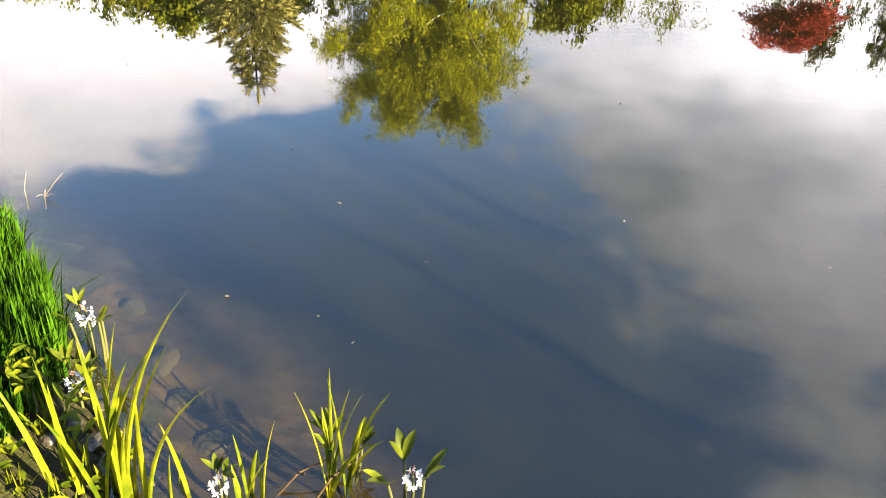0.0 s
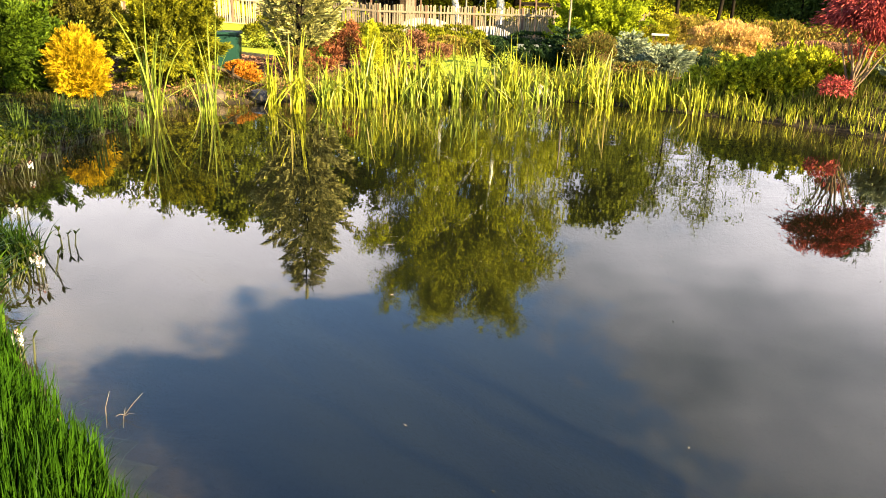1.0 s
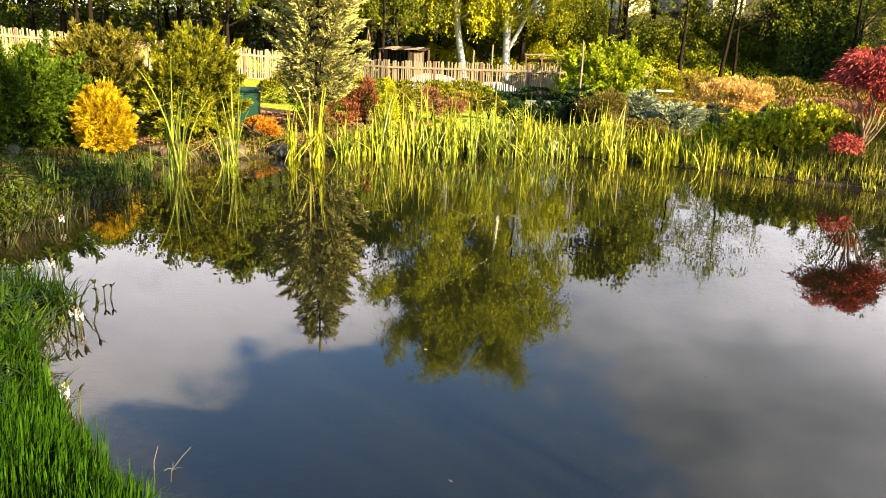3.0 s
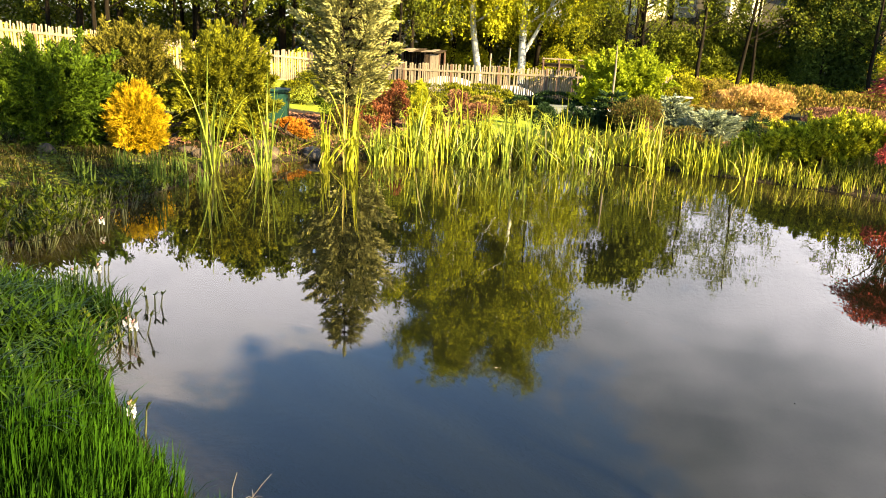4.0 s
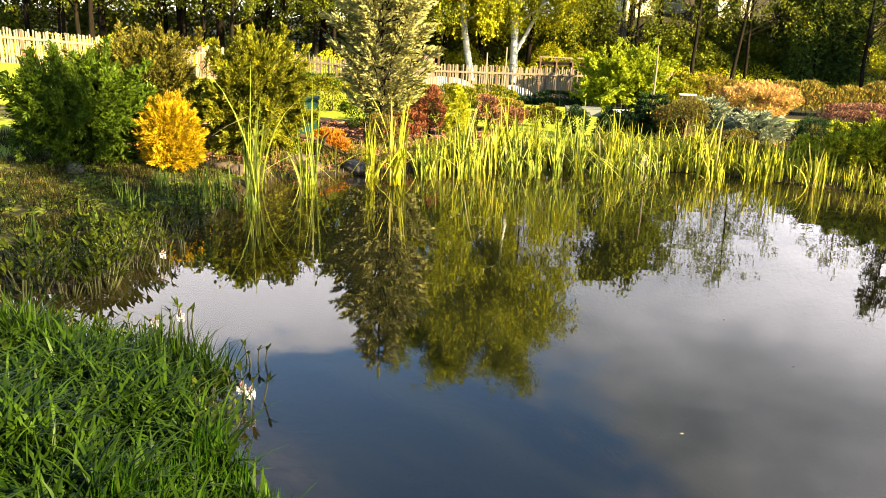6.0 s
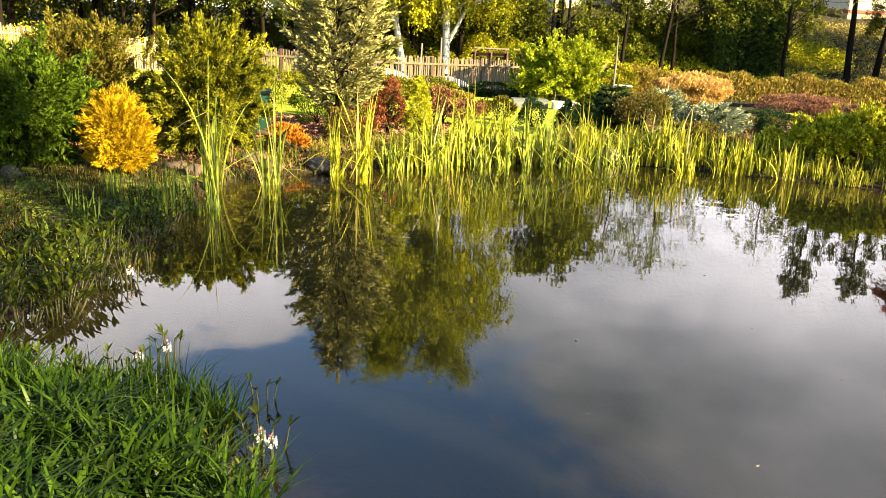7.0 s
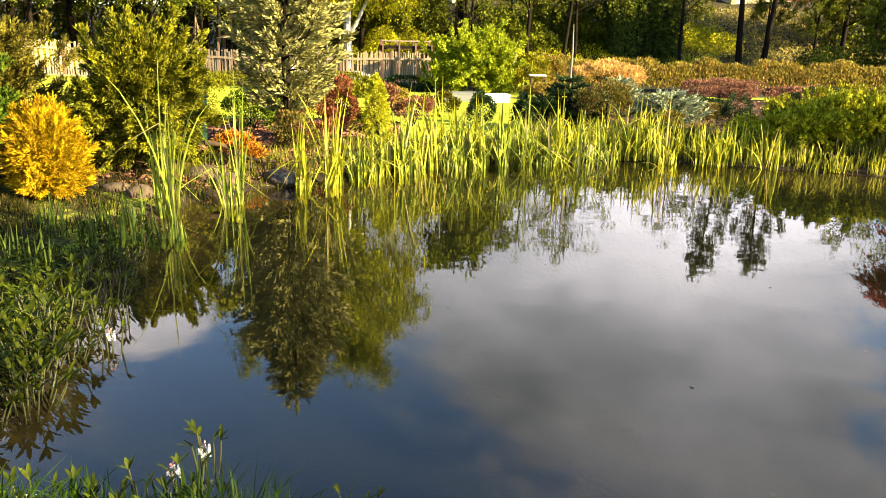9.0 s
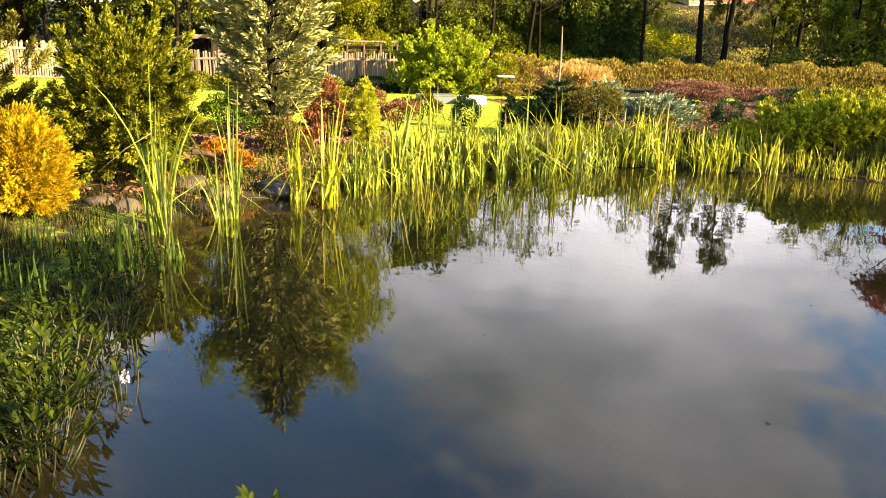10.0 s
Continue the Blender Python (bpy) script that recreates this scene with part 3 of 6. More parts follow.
def build_water():
    xs, ys = np.linspace(-6.2, 8.2, 30), np.linspace(0.0, 13.2, 28)
    gx, gy = np.meshgrid(xs, ys, indexing="ij")
    i, j = np.meshgrid(np.arange(29), np.arange(27), indexing="ij")
    i, j = i.ravel(), j.ravel()
    g = Geo()
    g.add(np.stack([gx.ravel(), gy.ravel(), 0 * gx.ravel()], 1), np.stack([i * 28 + j, (i + 1) * 28 + j, (i + 1) * 28 + j + 1, i * 28 + j + 1], 1))
    return tagged(new("water", g.mesh("water", M_WATER)), "still dark pond water that mirrors sky and trees", "pond", kind="structure")


build_water()

# ---- fence ----
# x, y and the height of the picket tips
FENCE = [(-24.5, 21.5, 1.6), (-22.35, 28.0, 1.33), (-19.7, 36.0, 0.74), (-13.75, 41.0, 0.22), (-8.4, 40.0, 0.06), (1.2, 40.5, 0.14), (5.0, 41.0, 0.12)]


def picket_mesh(h, w=0.07, d=0.022):
    bm = box_bm(w, d, h, 0.004, (0, 0, h / 2))
    for v in bm.verts:
        if v.co.z > h - 0.02:
            v.co.z -= abs(v.co.x) * 0.7
    me = bpy.data.meshes.new("picket")
    bm.to_mesh(me)
    bm.free()
    me.materials.append(M_PICKET)
    return me


def build_fence():
    top = thing("fence", (0, 0, 0), "weathered wooden picket fence with brown posts", "fence")
    kinds = [picket_mesh(h) for h in (1.83, 1.88, 1.92)]
    rest = bmesh.new()
    for k, ((ax, ay, az), (bx, by, bz)) in enumerate(zip(FENCE, FENCE[1:])):
        run = math.hypot(bx - ax, by - ay)
        ang = math.degrees(math.atan2(by - ay, bx - ax))
        n = round(run / 0.112)
        for i in range(n):
            s = (i + 0.5 + random.gauss(0, 0.06)) / n
            x, y = ax + (bx - ax) * s, ay + (by - ay) * s
            m = pose(x, y, az + (bz - az) * s - 1.88 + random.gauss(0, 0.012), random.gauss(0, 0.8), random.gauss(0, 1.1), ang)
            if k in (3, 5):
                first = len(rest.verts)
                rest.from_mesh(random.choice(kinds))
                rest.verts.ensure_lookup_table()
                bmesh.ops.transform(rest, matrix=m, verts=rest.verts[first:])
            else:
                part("picket", random.choice(kinds), None, top).matrix_basis = m
        m = max(1, round(run / 2.4))
        for i in range(m):
            s0, s1 = i / m, (i + 1) / m
            p0 = Vector((ax + (bx - ax) * s0, ay + (by - ay) * s0, 0))
            p1 = Vector((ax + (bx - ax) * s1, ay + (by - ay) * s1, 0))
            p0.z, p1.z = az + (bz - az) * s0 - 1.88, az + (bz - az) * s1 - 1.88
            out = Vector((-(by - ay), bx - ax, 0)).normalized() * 0.05
            slope = -math.degrees(math.atan2(p1.z - p0.z, (p1 - p0).length))
            for h in (0.35, 1.53):
                bm = box_bm((p1 - p0).length + 0.02, 0.035, 0.10, 0.006)
                rail = part("rail", bm, M_PICKET, top)
                mid = (p0 + p1) / 2 - out * 0.65
                rail.matrix_basis = pose(mid.x, mid.y, mid.z + h, 0, slope, ang)
            post = part("post", box_bm(0.12, 0.12, 2.02, 0.01, (0, 0, 0.77)), M_POST, top, "dark brown square post")
            post.matrix_basis = pose(p0.x + out.x * 0.3, p0.y + out.y * 0.3, p0.z + 0.1, 0, 0, ang)
    tagged(part("paling", rest, M_PICKET, top), kind="stuff")
    return top


build_fence()

# ---- shrubs ----


def stems(top, n, reach, tall, thick=0.012, spread=0.6):
    for _ in range(n):
        g = Geo()
        a, k = RNG.uniform(0, 6.28), RNG.uniform(0.2, 1) * spread
        s = np.linspace(0, 1, 5)[:, None]
        p = np.concatenate([np.cos(a) * reach * k * s ** 1.3, np.sin(a) * reach * k * s ** 1.3, tall * s], 1)
        p[1:] += RNG.normal(scale=0.02, size=(4, 3))
        tube(g, p, np.linspace(thick, thick * 0.35, 5), 5)
        part("stem", g, M_BARK, top)


def lobed(n, rx, ry, rz, seed, lobes=14, fine=0.42, low=-0.35):
    """Places and outward ways over a crown of overlapping lobes."""
    r = np.random.default_rng(seed)
    c = unit(r.normal(size=(lobes * 3, 3)))
    c = c[c[:, 2] > low][:lobes]
    reach = r.uniform(0.5, 0.78, len(c))
    size = fine * r.uniform(0.7, 1.25, len(c))
    pick = RNG.integers(0, len(c), n)
    d = unit(rand_dirs(n) + c[pick] * 0.7 + [0, 0, 0.15])
    depth = RNG.uniform(0, 1, n) ** 0.4
    p = c[pick] * reach[pick][:, None] + d * (size[pick] * depth * (1 + 0.18 * lumps(d * 2 + c[pick] * 5, seed, 4)))[:, None]
    return p * [rx, ry, rz], unit(d / [rx, ry, rz])


def plumes(shoots, each, rx, ry, rz, seed, up=0.7, length=0.4, low=-0.5, ragged=0.13, stray=0.45):
    """Places along feathery shoots that end unevenly at a crown's surface."""
    r = np.random.default_rng(seed)
    d = unit(r.normal(size=(shoots * 3, 3)))
    d = d[d[:, 2] > low][:shoots]
    end = d * (1 + ragged * r.normal(size=len(d)) + 0.14 * lumps(d, seed, 3.5))[:, None] * [rx, ry, rz]
    way = unit(d / [rx, ry, rz] + [0, 0, up] + 0.35 * r.normal(size=d.shape))
    s = RNG.uniform(0, 1, (len(d), each)) ** 1.3
    size = length * min(rx, rz) * r.uniform(0.7, 1.3, len(d))
    p = end[:, None] - way[:, None] * (s * size[:, None])[..., None] + RNG.normal(scale=0.05 * min(rx, rz), size=(len(d), each, 3)) * (0.25 + s)[..., None]
    w = np.repeat(way[:, None], each, 1) + RNG.normal(scale=stray, size=p.shape)
    return p.reshape(-1, 3), w.reshape(-1, 3)


def shrub(name, label, at, size, material, style, n, leaf, seed, lobes=14, fine=0.42, low=-0.45, category="shrub",
          rise=0.5, group="", up=0.7, length=0.4, ragged=0.13, taper=0.0, each=30, inside=True, stray=0.45, slim=0.14):
    """A bush on the ground at (x, y): stems, and a crown of single leaves or sprays; size = (rx, ry, height of its top)."""
    x, y = at
    z = on_ground(x, y) - 0.03
    rx, ry, h = size
    h = h - z
    top = thing(name, (x, y, z), label, category, group)
    stems(top, 6, max(rx, ry) * 0.6, h * 0.6)
    g = Geo()
    if style == "leaf":
        p, d = lobed(n, rx, ry, h * 0.5, seed, lobes, fine, low)
        way = d + [0, 0, rise] + rand_dirs(len(p)) * 0.6
    else:
        p, way = plumes(n // each, each, rx, ry, h * 0.5, seed, up, length, low, ragged, stray)
        if inside:
            q, e = lobed(n // 4, rx * 0.8, ry * 0.8, h * 0.42, seed + 3, 10, 0.5)
            p, way = np.concatenate([p, q]), np.concatenate([way, e])
    if taper:
        p[:, :2] *= 1 - taper * np.clip(p[:, 2:3] / h + 0.5, 0, 1)
    p = p + [0, 0, h * 0.5]
    keep = p[:, 2] > 0.0
    p, way = p[keep], way[keep]
    if style == "leaf":
        leaves(g, p, way, leaf * RNG.uniform(0.7, 1.3, len(p)), leaf * 0.5 * RNG.uniform(0.8, 1.2, len(p)))
    elif style == "spray":
        sprays(g, p, way, leaf * RNG.uniform(0.7, 1.25, len(p)), 5, 0.7, slim)
    else:
        sprays(g, p, way, leaf * RNG.uniform(0.7, 1.25, len(p)), 7, 0.85, 0.11)
    part("foliage", g, material, top)
    return top


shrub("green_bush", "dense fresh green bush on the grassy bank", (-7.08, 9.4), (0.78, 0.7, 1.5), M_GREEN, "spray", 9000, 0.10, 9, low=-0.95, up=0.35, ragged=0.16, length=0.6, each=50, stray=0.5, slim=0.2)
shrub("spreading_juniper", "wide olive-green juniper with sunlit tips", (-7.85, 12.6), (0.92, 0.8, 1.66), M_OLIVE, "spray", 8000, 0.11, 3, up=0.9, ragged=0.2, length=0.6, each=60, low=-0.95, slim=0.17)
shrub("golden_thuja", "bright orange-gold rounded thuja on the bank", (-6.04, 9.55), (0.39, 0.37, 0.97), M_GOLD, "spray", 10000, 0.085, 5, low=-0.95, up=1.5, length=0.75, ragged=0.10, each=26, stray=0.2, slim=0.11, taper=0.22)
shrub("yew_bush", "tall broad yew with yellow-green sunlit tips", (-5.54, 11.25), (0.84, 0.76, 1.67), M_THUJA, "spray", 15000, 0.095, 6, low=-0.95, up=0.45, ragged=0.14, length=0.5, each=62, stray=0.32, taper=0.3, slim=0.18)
shrub("barberry", "low glowing orange shrub above the shore rocks", (-4.45, 11.5), (0.36, 0.3, 0.5), M_ORANGE, "leaf", 3600, 0.04, 7, 12, 0.4)
shrub("barberry", "dark red barberry with bare lower twigs", (-3.4, 13.5), (0.3, 0.28, 0.96), M_BARB, "leaf", 2800, 0.045, 8, 14, 0.34)
shrub("barberry", "dark red barberry under the blue spruce", (-3.75, 13.2), (0.5, 0.35, 0.62), M_BARB, "leaf", 2200, 0.05, 38, 16, 0.34)
shrub("barberry", "low brownish red barberry beside the lawn", (-2.55, 16.2), (0.38, 0.3, 0.62), M_BARB_PALE, "leaf", 2400, 0.05, 9, 12)
shrub("conical_thuja", "small bright yellow cone-shaped thuja", (-2.86, 13.05), (0.23, 0.22, 1.0), M_YELLOW, "spray", 3000, 0.06, 10, low=-0.95, up=1.2, ragged=0.06, taper=0.62)
shrub("garden_shrub", "large leafy lime-green shrub in front of the fence", (2.45, 38.0), (1.75, 1.4, 0.95), M_LIME, "spray", 8500, 0.24, 11, low=-0.9, up=0.5, ragged=0.24, length=0.5, each=34, slim=0.26)
shrub("garden_shrub", "yellow-green shrub beside a lime one", (4.9, 38.6), (1.2, 1.0, 0.35), M_YELLOWISH, "leaf", 6500, 0.10, 12, 30, 0.3, -0.9, rise=1.0)
shrub("garden_shrub", "ochre budding shrub beside the hedge", (6.3, 39.6), (1.2, 1.0, 0.15), M_HEDGE, "leaf", 5000, 0.12, 52, 18, 0.36, -0.9)
shrub("dark_fir", "low dark spreading fir on the lawn edge", (-0.02, 14.9), (0.46, 0.38, 0.5), M_DARKFIR, "needle", 1900, 0.12, 13, up=0.1, ragged=0.25)
shrub("garden_shrub", "round brown and green shrub behind the reeds", (0.9, 14.5), (0.52, 0.46, 0.92), M_BROWNISH, "leaf", 6500, 0.04, 14, 20, 0.36)
shrub("spirea", "wide orange-pink tipped shrub", (7.6, 35.0), (1.75, 1.1, 0.22), M_SPIREA, "leaf", 15000, 0.10, 15, 40, 0.28, -0.9, rise=1.0)
shrub("round_bush", "small dark clipped round bush", (2.85, 13.9), (0.29, 0.28, 0.82), M_DARKFIR, "leaf", 3200, 0.03, 18, 30, 0.3)
shrub("juniper", "dark green spreading juniper with sunlit tips in its leaf colour", (3.35, 12.4), (0.8, 0.55, 0.72), M_JUNIPER, "spray", 7600, 0.115, 19, up=0.3, ragged=0.3, length=0.75, each=40, stray=0.38, slim=0.16)
shrub("juniper", "dark green spreading juniper with sunlit tips in its leaf colour", (2.6, 12.7), (0.42, 0.4, 0.36), M_JUNIPER, "spray", 4400, 0.11, 20, up=0.3, ragged=0.3, length=0.75, each=40, stray=0.38, slim=0.16)
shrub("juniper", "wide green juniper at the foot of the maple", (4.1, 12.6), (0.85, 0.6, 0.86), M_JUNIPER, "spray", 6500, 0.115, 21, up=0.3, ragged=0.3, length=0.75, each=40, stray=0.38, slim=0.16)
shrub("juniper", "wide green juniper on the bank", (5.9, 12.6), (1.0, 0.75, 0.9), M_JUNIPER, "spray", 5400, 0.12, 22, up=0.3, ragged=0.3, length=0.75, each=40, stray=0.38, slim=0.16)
shrub("garden_shrub", "brown twiggy shrub at the foot of the spruce", (-3.95, 12.45), (0.4, 0.3, 0.62), M_BROWNISH, "leaf", 3200, 0.04, 59, 18, 0.36, -0.9)
shrub("garden_shrub", "low dark green shrub under the spruce", (-4.75, 14.8), (0.55, 0.45, 0.62), M_GREEN, "leaf", 4000, 0.045, 60, 20, 0.34, -0.9)
shrub("garden_shrub", "low olive shrub beside the barberries", (-3.0, 14.4), (0.4, 0.35, 0.46), M_OLIVE, "leaf", 3200, 0.045, 61, 18, 0.34, -0.9)
shrub("garden_shrub", "low yellow-green shrub at the lawn edge", (-6.4, 18.6), (0.85, 0.6, 0.66), M_THUJA, "leaf", 4600, 0.055, 82, 16, 0.4, -0.9)
shrub("garden_shrub", "low olive shrub beside the barberries", (-4.4, 16.6), (0.7, 0.5, 0.6), M_OLIVE, "leaf", 4200, 0.05, 62, 22, 0.34, -0.9)
shrub("barberry", "low brownish red barberry beside the lawn", (-2.15, 15.6), (0.42, 0.32, 0.52), M_BARB_PALE, "leaf", 2600, 0.045, 63, 16, 0.34)
shrub("garden_shrub", "small round dark green shrub on the lawn", (-0.85, 16.4), (0.3, 0.28, 0.5), M_DARKFIR, "leaf", 2600, 0.04, 64, 18, 0.34, -0.9)
shrub("garden_shrub", "low green and brown shrub behind the reeds", (1.6, 13.6), (0.55, 0.4, 0.5), M_BROWNISH, "leaf", 3600, 0.045, 65, 20, 0.34, -0.9)
shrub("garden_shrub", "low brown and green shrub in the mulch bed", (3.6, 17.5), (0.9, 0.6, 0.3), M_BROWNISH, "leaf", 4200, 0.055, 66, 24, 0.3, -0.9)
shrub("garden_shrub", "low dark shrub along the fence", (-8.8, 38.6), (1.9, 0.7, -0.75), M_THUJA, "leaf", 4500, 0.11, 71, 24, 0.34, -0.9)
shrub("garden_shrub", "low dark shrub along the fence", (-3.0, 38.7), (1.5, 0.7, -1.1), M_DARKFIR, "leaf", 4000, 0.11, 72, 22, 0.34, -0.9)
shrub("garden_shrub", "low dark shrub along the fence", (-12.2, 39.2), (1.7, 0.7, -0.6), M_GREEN, "leaf", 4000, 0.11, 73, 22, 0.34, -0.9)
shrub("garden_shrub", "low olive shrub on the lawn", (-4.6, 21.0), (1.0, 0.7, 0.22), M_OLIVE, "leaf", 4500, 0.06, 74, 24, 0.34, -0.9)
shrub("garden_shrub", "low brown-pink tuft on the lawn", (-2.35, 19.4), (0.6, 0.45, 0.32), M_HEDGE, "leaf", 3600, 0.055, 75, 18, 0.34, -0.9, rise=1.2)
shrub("garden_shrub", "low green shrub on the lawn", (-3.4, 24.0), (1.1, 0.7, 0.05), M_THUJA, "leaf", 4200, 0.07, 76, 24, 0.34, -0.9)
shrub("garden_shrub", "low ochre shrub in front of the table", (5.2, 34.4), (1.3, 0.8, -0.78), M_HEDGE, "leaf", 4200, 0.10, 77, 22, 0.34, -0.9)
shrub("garden_shrub", "low dark shrub at the foot of the fence", (-0.6, 38.6), (1.6, 0.8, -0.95), M_DARKFIR, "leaf", 4500, 0.11, 23, 20, 0.34, -0.9)
shrub("garden_shrub", "low green shrub at the foot of the fence", (-5.8, 36.5), (1.8, 0.9, -0.6), M_THUJA, "leaf", 4500, 0.11, 24, 24, 0.34, -0.9)
shrub("garden_shrub", "low yellow-green shrub on the lawn", (-3.4, 31.0), (1.2, 0.7, -0.25), M_THUJA, "leaf", 3500, 0.09, 44, 18, 0.34, -0.9)
shrub("garden_shrub", "small olive shrub on the lawn", (-1.45, 17.6), (0.36, 0.3, 0.42), M_OLIVE, "leaf", 2500, 0.05, 25)


def hedge(label, ax, ay, bx, by, h, w, material, n, seed):
    mx, my = (ax + bx) / 2, (ay + by) / 2
    z = on_ground(mx, my)
    top = thing("hedge", (mx, my, z), label, "hedge")
    L = math.hypot(bx - ax, by - ay)
    u = np.array([(bx - ax) / L, (by - ay) / L, 0])
    v = np.array([-u[1], u[0], 0])
    s, q = RNG.uniform(-L / 2, L / 2, n), RNG.uniform(-1, 1, n)
    wave = 1 + 0.10 * np.sin(s * 1.7 + seed) + 0.07 * np.sin(s * 4.1)
    zz = h * wave * RNG.uniform(0.05, 1, n) ** 0.6
    p = u * s[:, None] + v * (q * w / 2)[:, None] + np.array([0, 0, 1.0]) * zz[:, None]
    g = Geo()
    leaves(g, p, rand_dirs(n) * 0.6 + [0, 0, 1.2], 0.15 * RNG.uniform(0.6, 1.3, n), 0.06)
    part("foliage", g, material, top)
    gs = Geo()
    for k in np.linspace(-L / 2, L / 2, int(L * 4)):
        b = u * k + RNG.normal(scale=0.05, size=3) * [1, 1, 0]
        tube(gs, [b - [0, 0, 0.05], b + RNG.normal(scale=0.05, size=3) + [0, 0, h * 0.5], b + RNG.normal(scale=0.1, size=3) * [1, 1, 0.2] + [0, 0, h * 0.95]],
             [0.012, 0.009, 0.004], 4)
    tagged(part("brushwood", gs, M_BARK, top), kind="stuff")
    return top


hedge("clipped brown and green budding hedge", 5.0, 41.0, 24.0, 41.3, 1.5, 1.1, M_HEDGE, 27000, 1)
hedge("clipped brown and green budding hedge", 24.0, 41.3, 46.0, 38.5, 1.5, 1.1, M_HEDGE, 17000, 4)
shrub("heather_bed", "low red-brown heather mound beside the hedge", (8.4, 26.0), (1.6, 1.0, 0.14), M_MULCH, "leaf", 14000, 0.055, 26, 40, 0.3, -0.9, category="heather")
shrub("heather_bed", "low red-brown heather mound beside the hedge", (11.6, 26.6), (1.5, 0.9, -0.1), M_MULCH, "leaf", 9000, 0.06, 29, 40, 0.3, -0.9, category="heather")
shrub("garden_shrub", "low dark shrub in the mulch bed", (6.0, 22.5), (0.9, 0.6, -0.12), M_DARKFIR, "leaf", 5000, 0.06, 67, 26, 0.3, -0.9)
shrub("garden_shrub", "low dark shrub in the mulch bed", (9.6, 22.0), (1.5, 0.8, 0.25), M_DARKFIR, "leaf", 5000, 0.06, 68, 26, 0.3, -0.9)
shrub("garden_shrub", "yellow-topped low shrub behind the junipers", (4.75, 15.2), (0.62, 0.45, 0.84), M_YELLOWISH, "leaf", 4500, 0.045, 27, 18, 0.34)
shrub("garden_shrub", "yellow-topped low shrub behind the junipers", (6.4, 15.6), (0.75, 0.55, 0.84), M_YELLOWISH, "leaf", 4000, 0.045, 28, 18, 0.34)


def brushes(g, pos, along, length, needle, count=11):
    """Twigs clothed all round with short needles."""
    n = len(pos)
    along = unit(along)
    length = np.broadcast_to(np.asarray(length, float), (n,))[:, None]
    side = unit(np.cross(along, rand_dirs(n)))
    other = np.cross(along, side)
    for i in range(count):
        a, u = i * 2.4, (i + 0.5) / count
        out = side * math.cos(a) + other * math.sin(a)
        leaves(g, pos + along * length * u, out * (0.62 - 0.3 * u) + along, needle * (1.1 - 0.35 * u) * RNG.uniform(0.8, 1.2, n), needle * 0.3)


def conifer(name, label, at, h, profile, material, whorls, seed, leader=0.0, twig=0.16, category="spruce", boughs=8, rise=0.42, needle=0.07):
    """A young conifer: a trunk with whorls of boughs, each bough with side twigs clothed in needles; profile: (share of the height, reach)."""
    x, y = at
    top = thing(name, (x, y, on_ground(x, y) - 0.02), label, category)
    gt, gf = Geo(), Geo()
    tube(gt, [(0, 0, 0), (0.01, 0, h * 0.5), (0, 0.01, h + leader)], [0.02 * h, 0.011 * h, 0.008], 8)
    for w in range(whorls):
        s = profile[0][0] + (0.985 - profile[0][0]) * (w + 0.5) / whorls
        z = h * s
        length = np.interp(s, [a for a, _ in profile], [b for _, b in profile])
        k = boughs if s < 0.7 else max(5, boughs - 3)
        for j in range(k):
            a = j * 6.283 / k + w * 0.9 + RNG.uniform(-0.25, 0.25)
            L = length * RNG.uniform(0.62, 1.15)
            f = np.array([math.cos(a), math.sin(a), 0])
            t = np.linspace(0, 1, 5)
            lift = rise * RNG.uniform(0.6, 1.3)
            pts = f * (L * t)[:, None] + np.array([0, 0, 1.0]) * (z + L * (0.06 * t + lift * t ** 2))[:, None]
            tube(gt, pts, np.linspace(0.012, 0.004, 5), 4)
            n = int(3 + 5.5 * L / twig)
            u = np.append(RNG.uniform(0.12, 1, n) ** 0.7, [0.9, 0.97])
            pos = f * (L * u)[:, None] + np.array([0, 0, 1.0]) * (z + L * (0.06 * u + lift * u ** 2))[:, None]
            n = len(u)
            side = np.cross(f, [0, 0, 1.0]) * RNG.choice([-1, 1], n)[:, None] * RNG.uniform(0.3, 1.0, n)[:, None]
            side[-2:] *= 0.2
            pos = pos + side * (L * 0.22 * (1.15 - u) * RNG.uniform(0, 1, n))[:, None]
            brushes(gf, pos, f * 0.8 + side + [0, 0, 0.4] + rand_dirs(n) * 0.25, twig * RNG.uniform(0.6, 1.15, n), needle)
    if leader <= 0.5:
        brushes(gf, np.array([[0, 0, h - 0.05 + 0.08 * i] for i in range(int(leader / 0.08) + 1)]), np.array([[0.05, 0.02, 1.0]]), 0.12, needle)
    part("trunk", gt, M_BARK, top)
    part("needles", gf, material, top)
    if leader > 0.5:
        gl = Geo()
        tube(gl, [(0, 0, h * 0.8), (0.01, 0, h + leader * 0.5), (0.0, 0, h + leader)], [0.022, 0.019, 0.008], 8)
        part("leader", gl, M_TWIG, top, "pale bare leading shoot")
    return top


conifer("blue_spruce", "tall silvery blue spruce on the far bank", (-4.08, 12.95), 3.6, ((0.1, 0.45), (0.25, 0.66), (0.45, 0.76), (0.57, 0.68), (0.72, 0.36), (0.86, 0.2), (1.0, 0.05)),
        M_SPRUCE, 18, 1, 0.24, 0.25, boughs=8, needle=0.10, rise=0.62)
conifer("silver_spruce", "low spreading silver-blue spruce", (2.3, 15.2), 0.62, ((0.1, 0.6), (0.5, 0.5), (1.0, 0.1)), M_SPRUCE_LOW, 6, 16, 0.0, 0.16, boughs=10, rise=0.3)
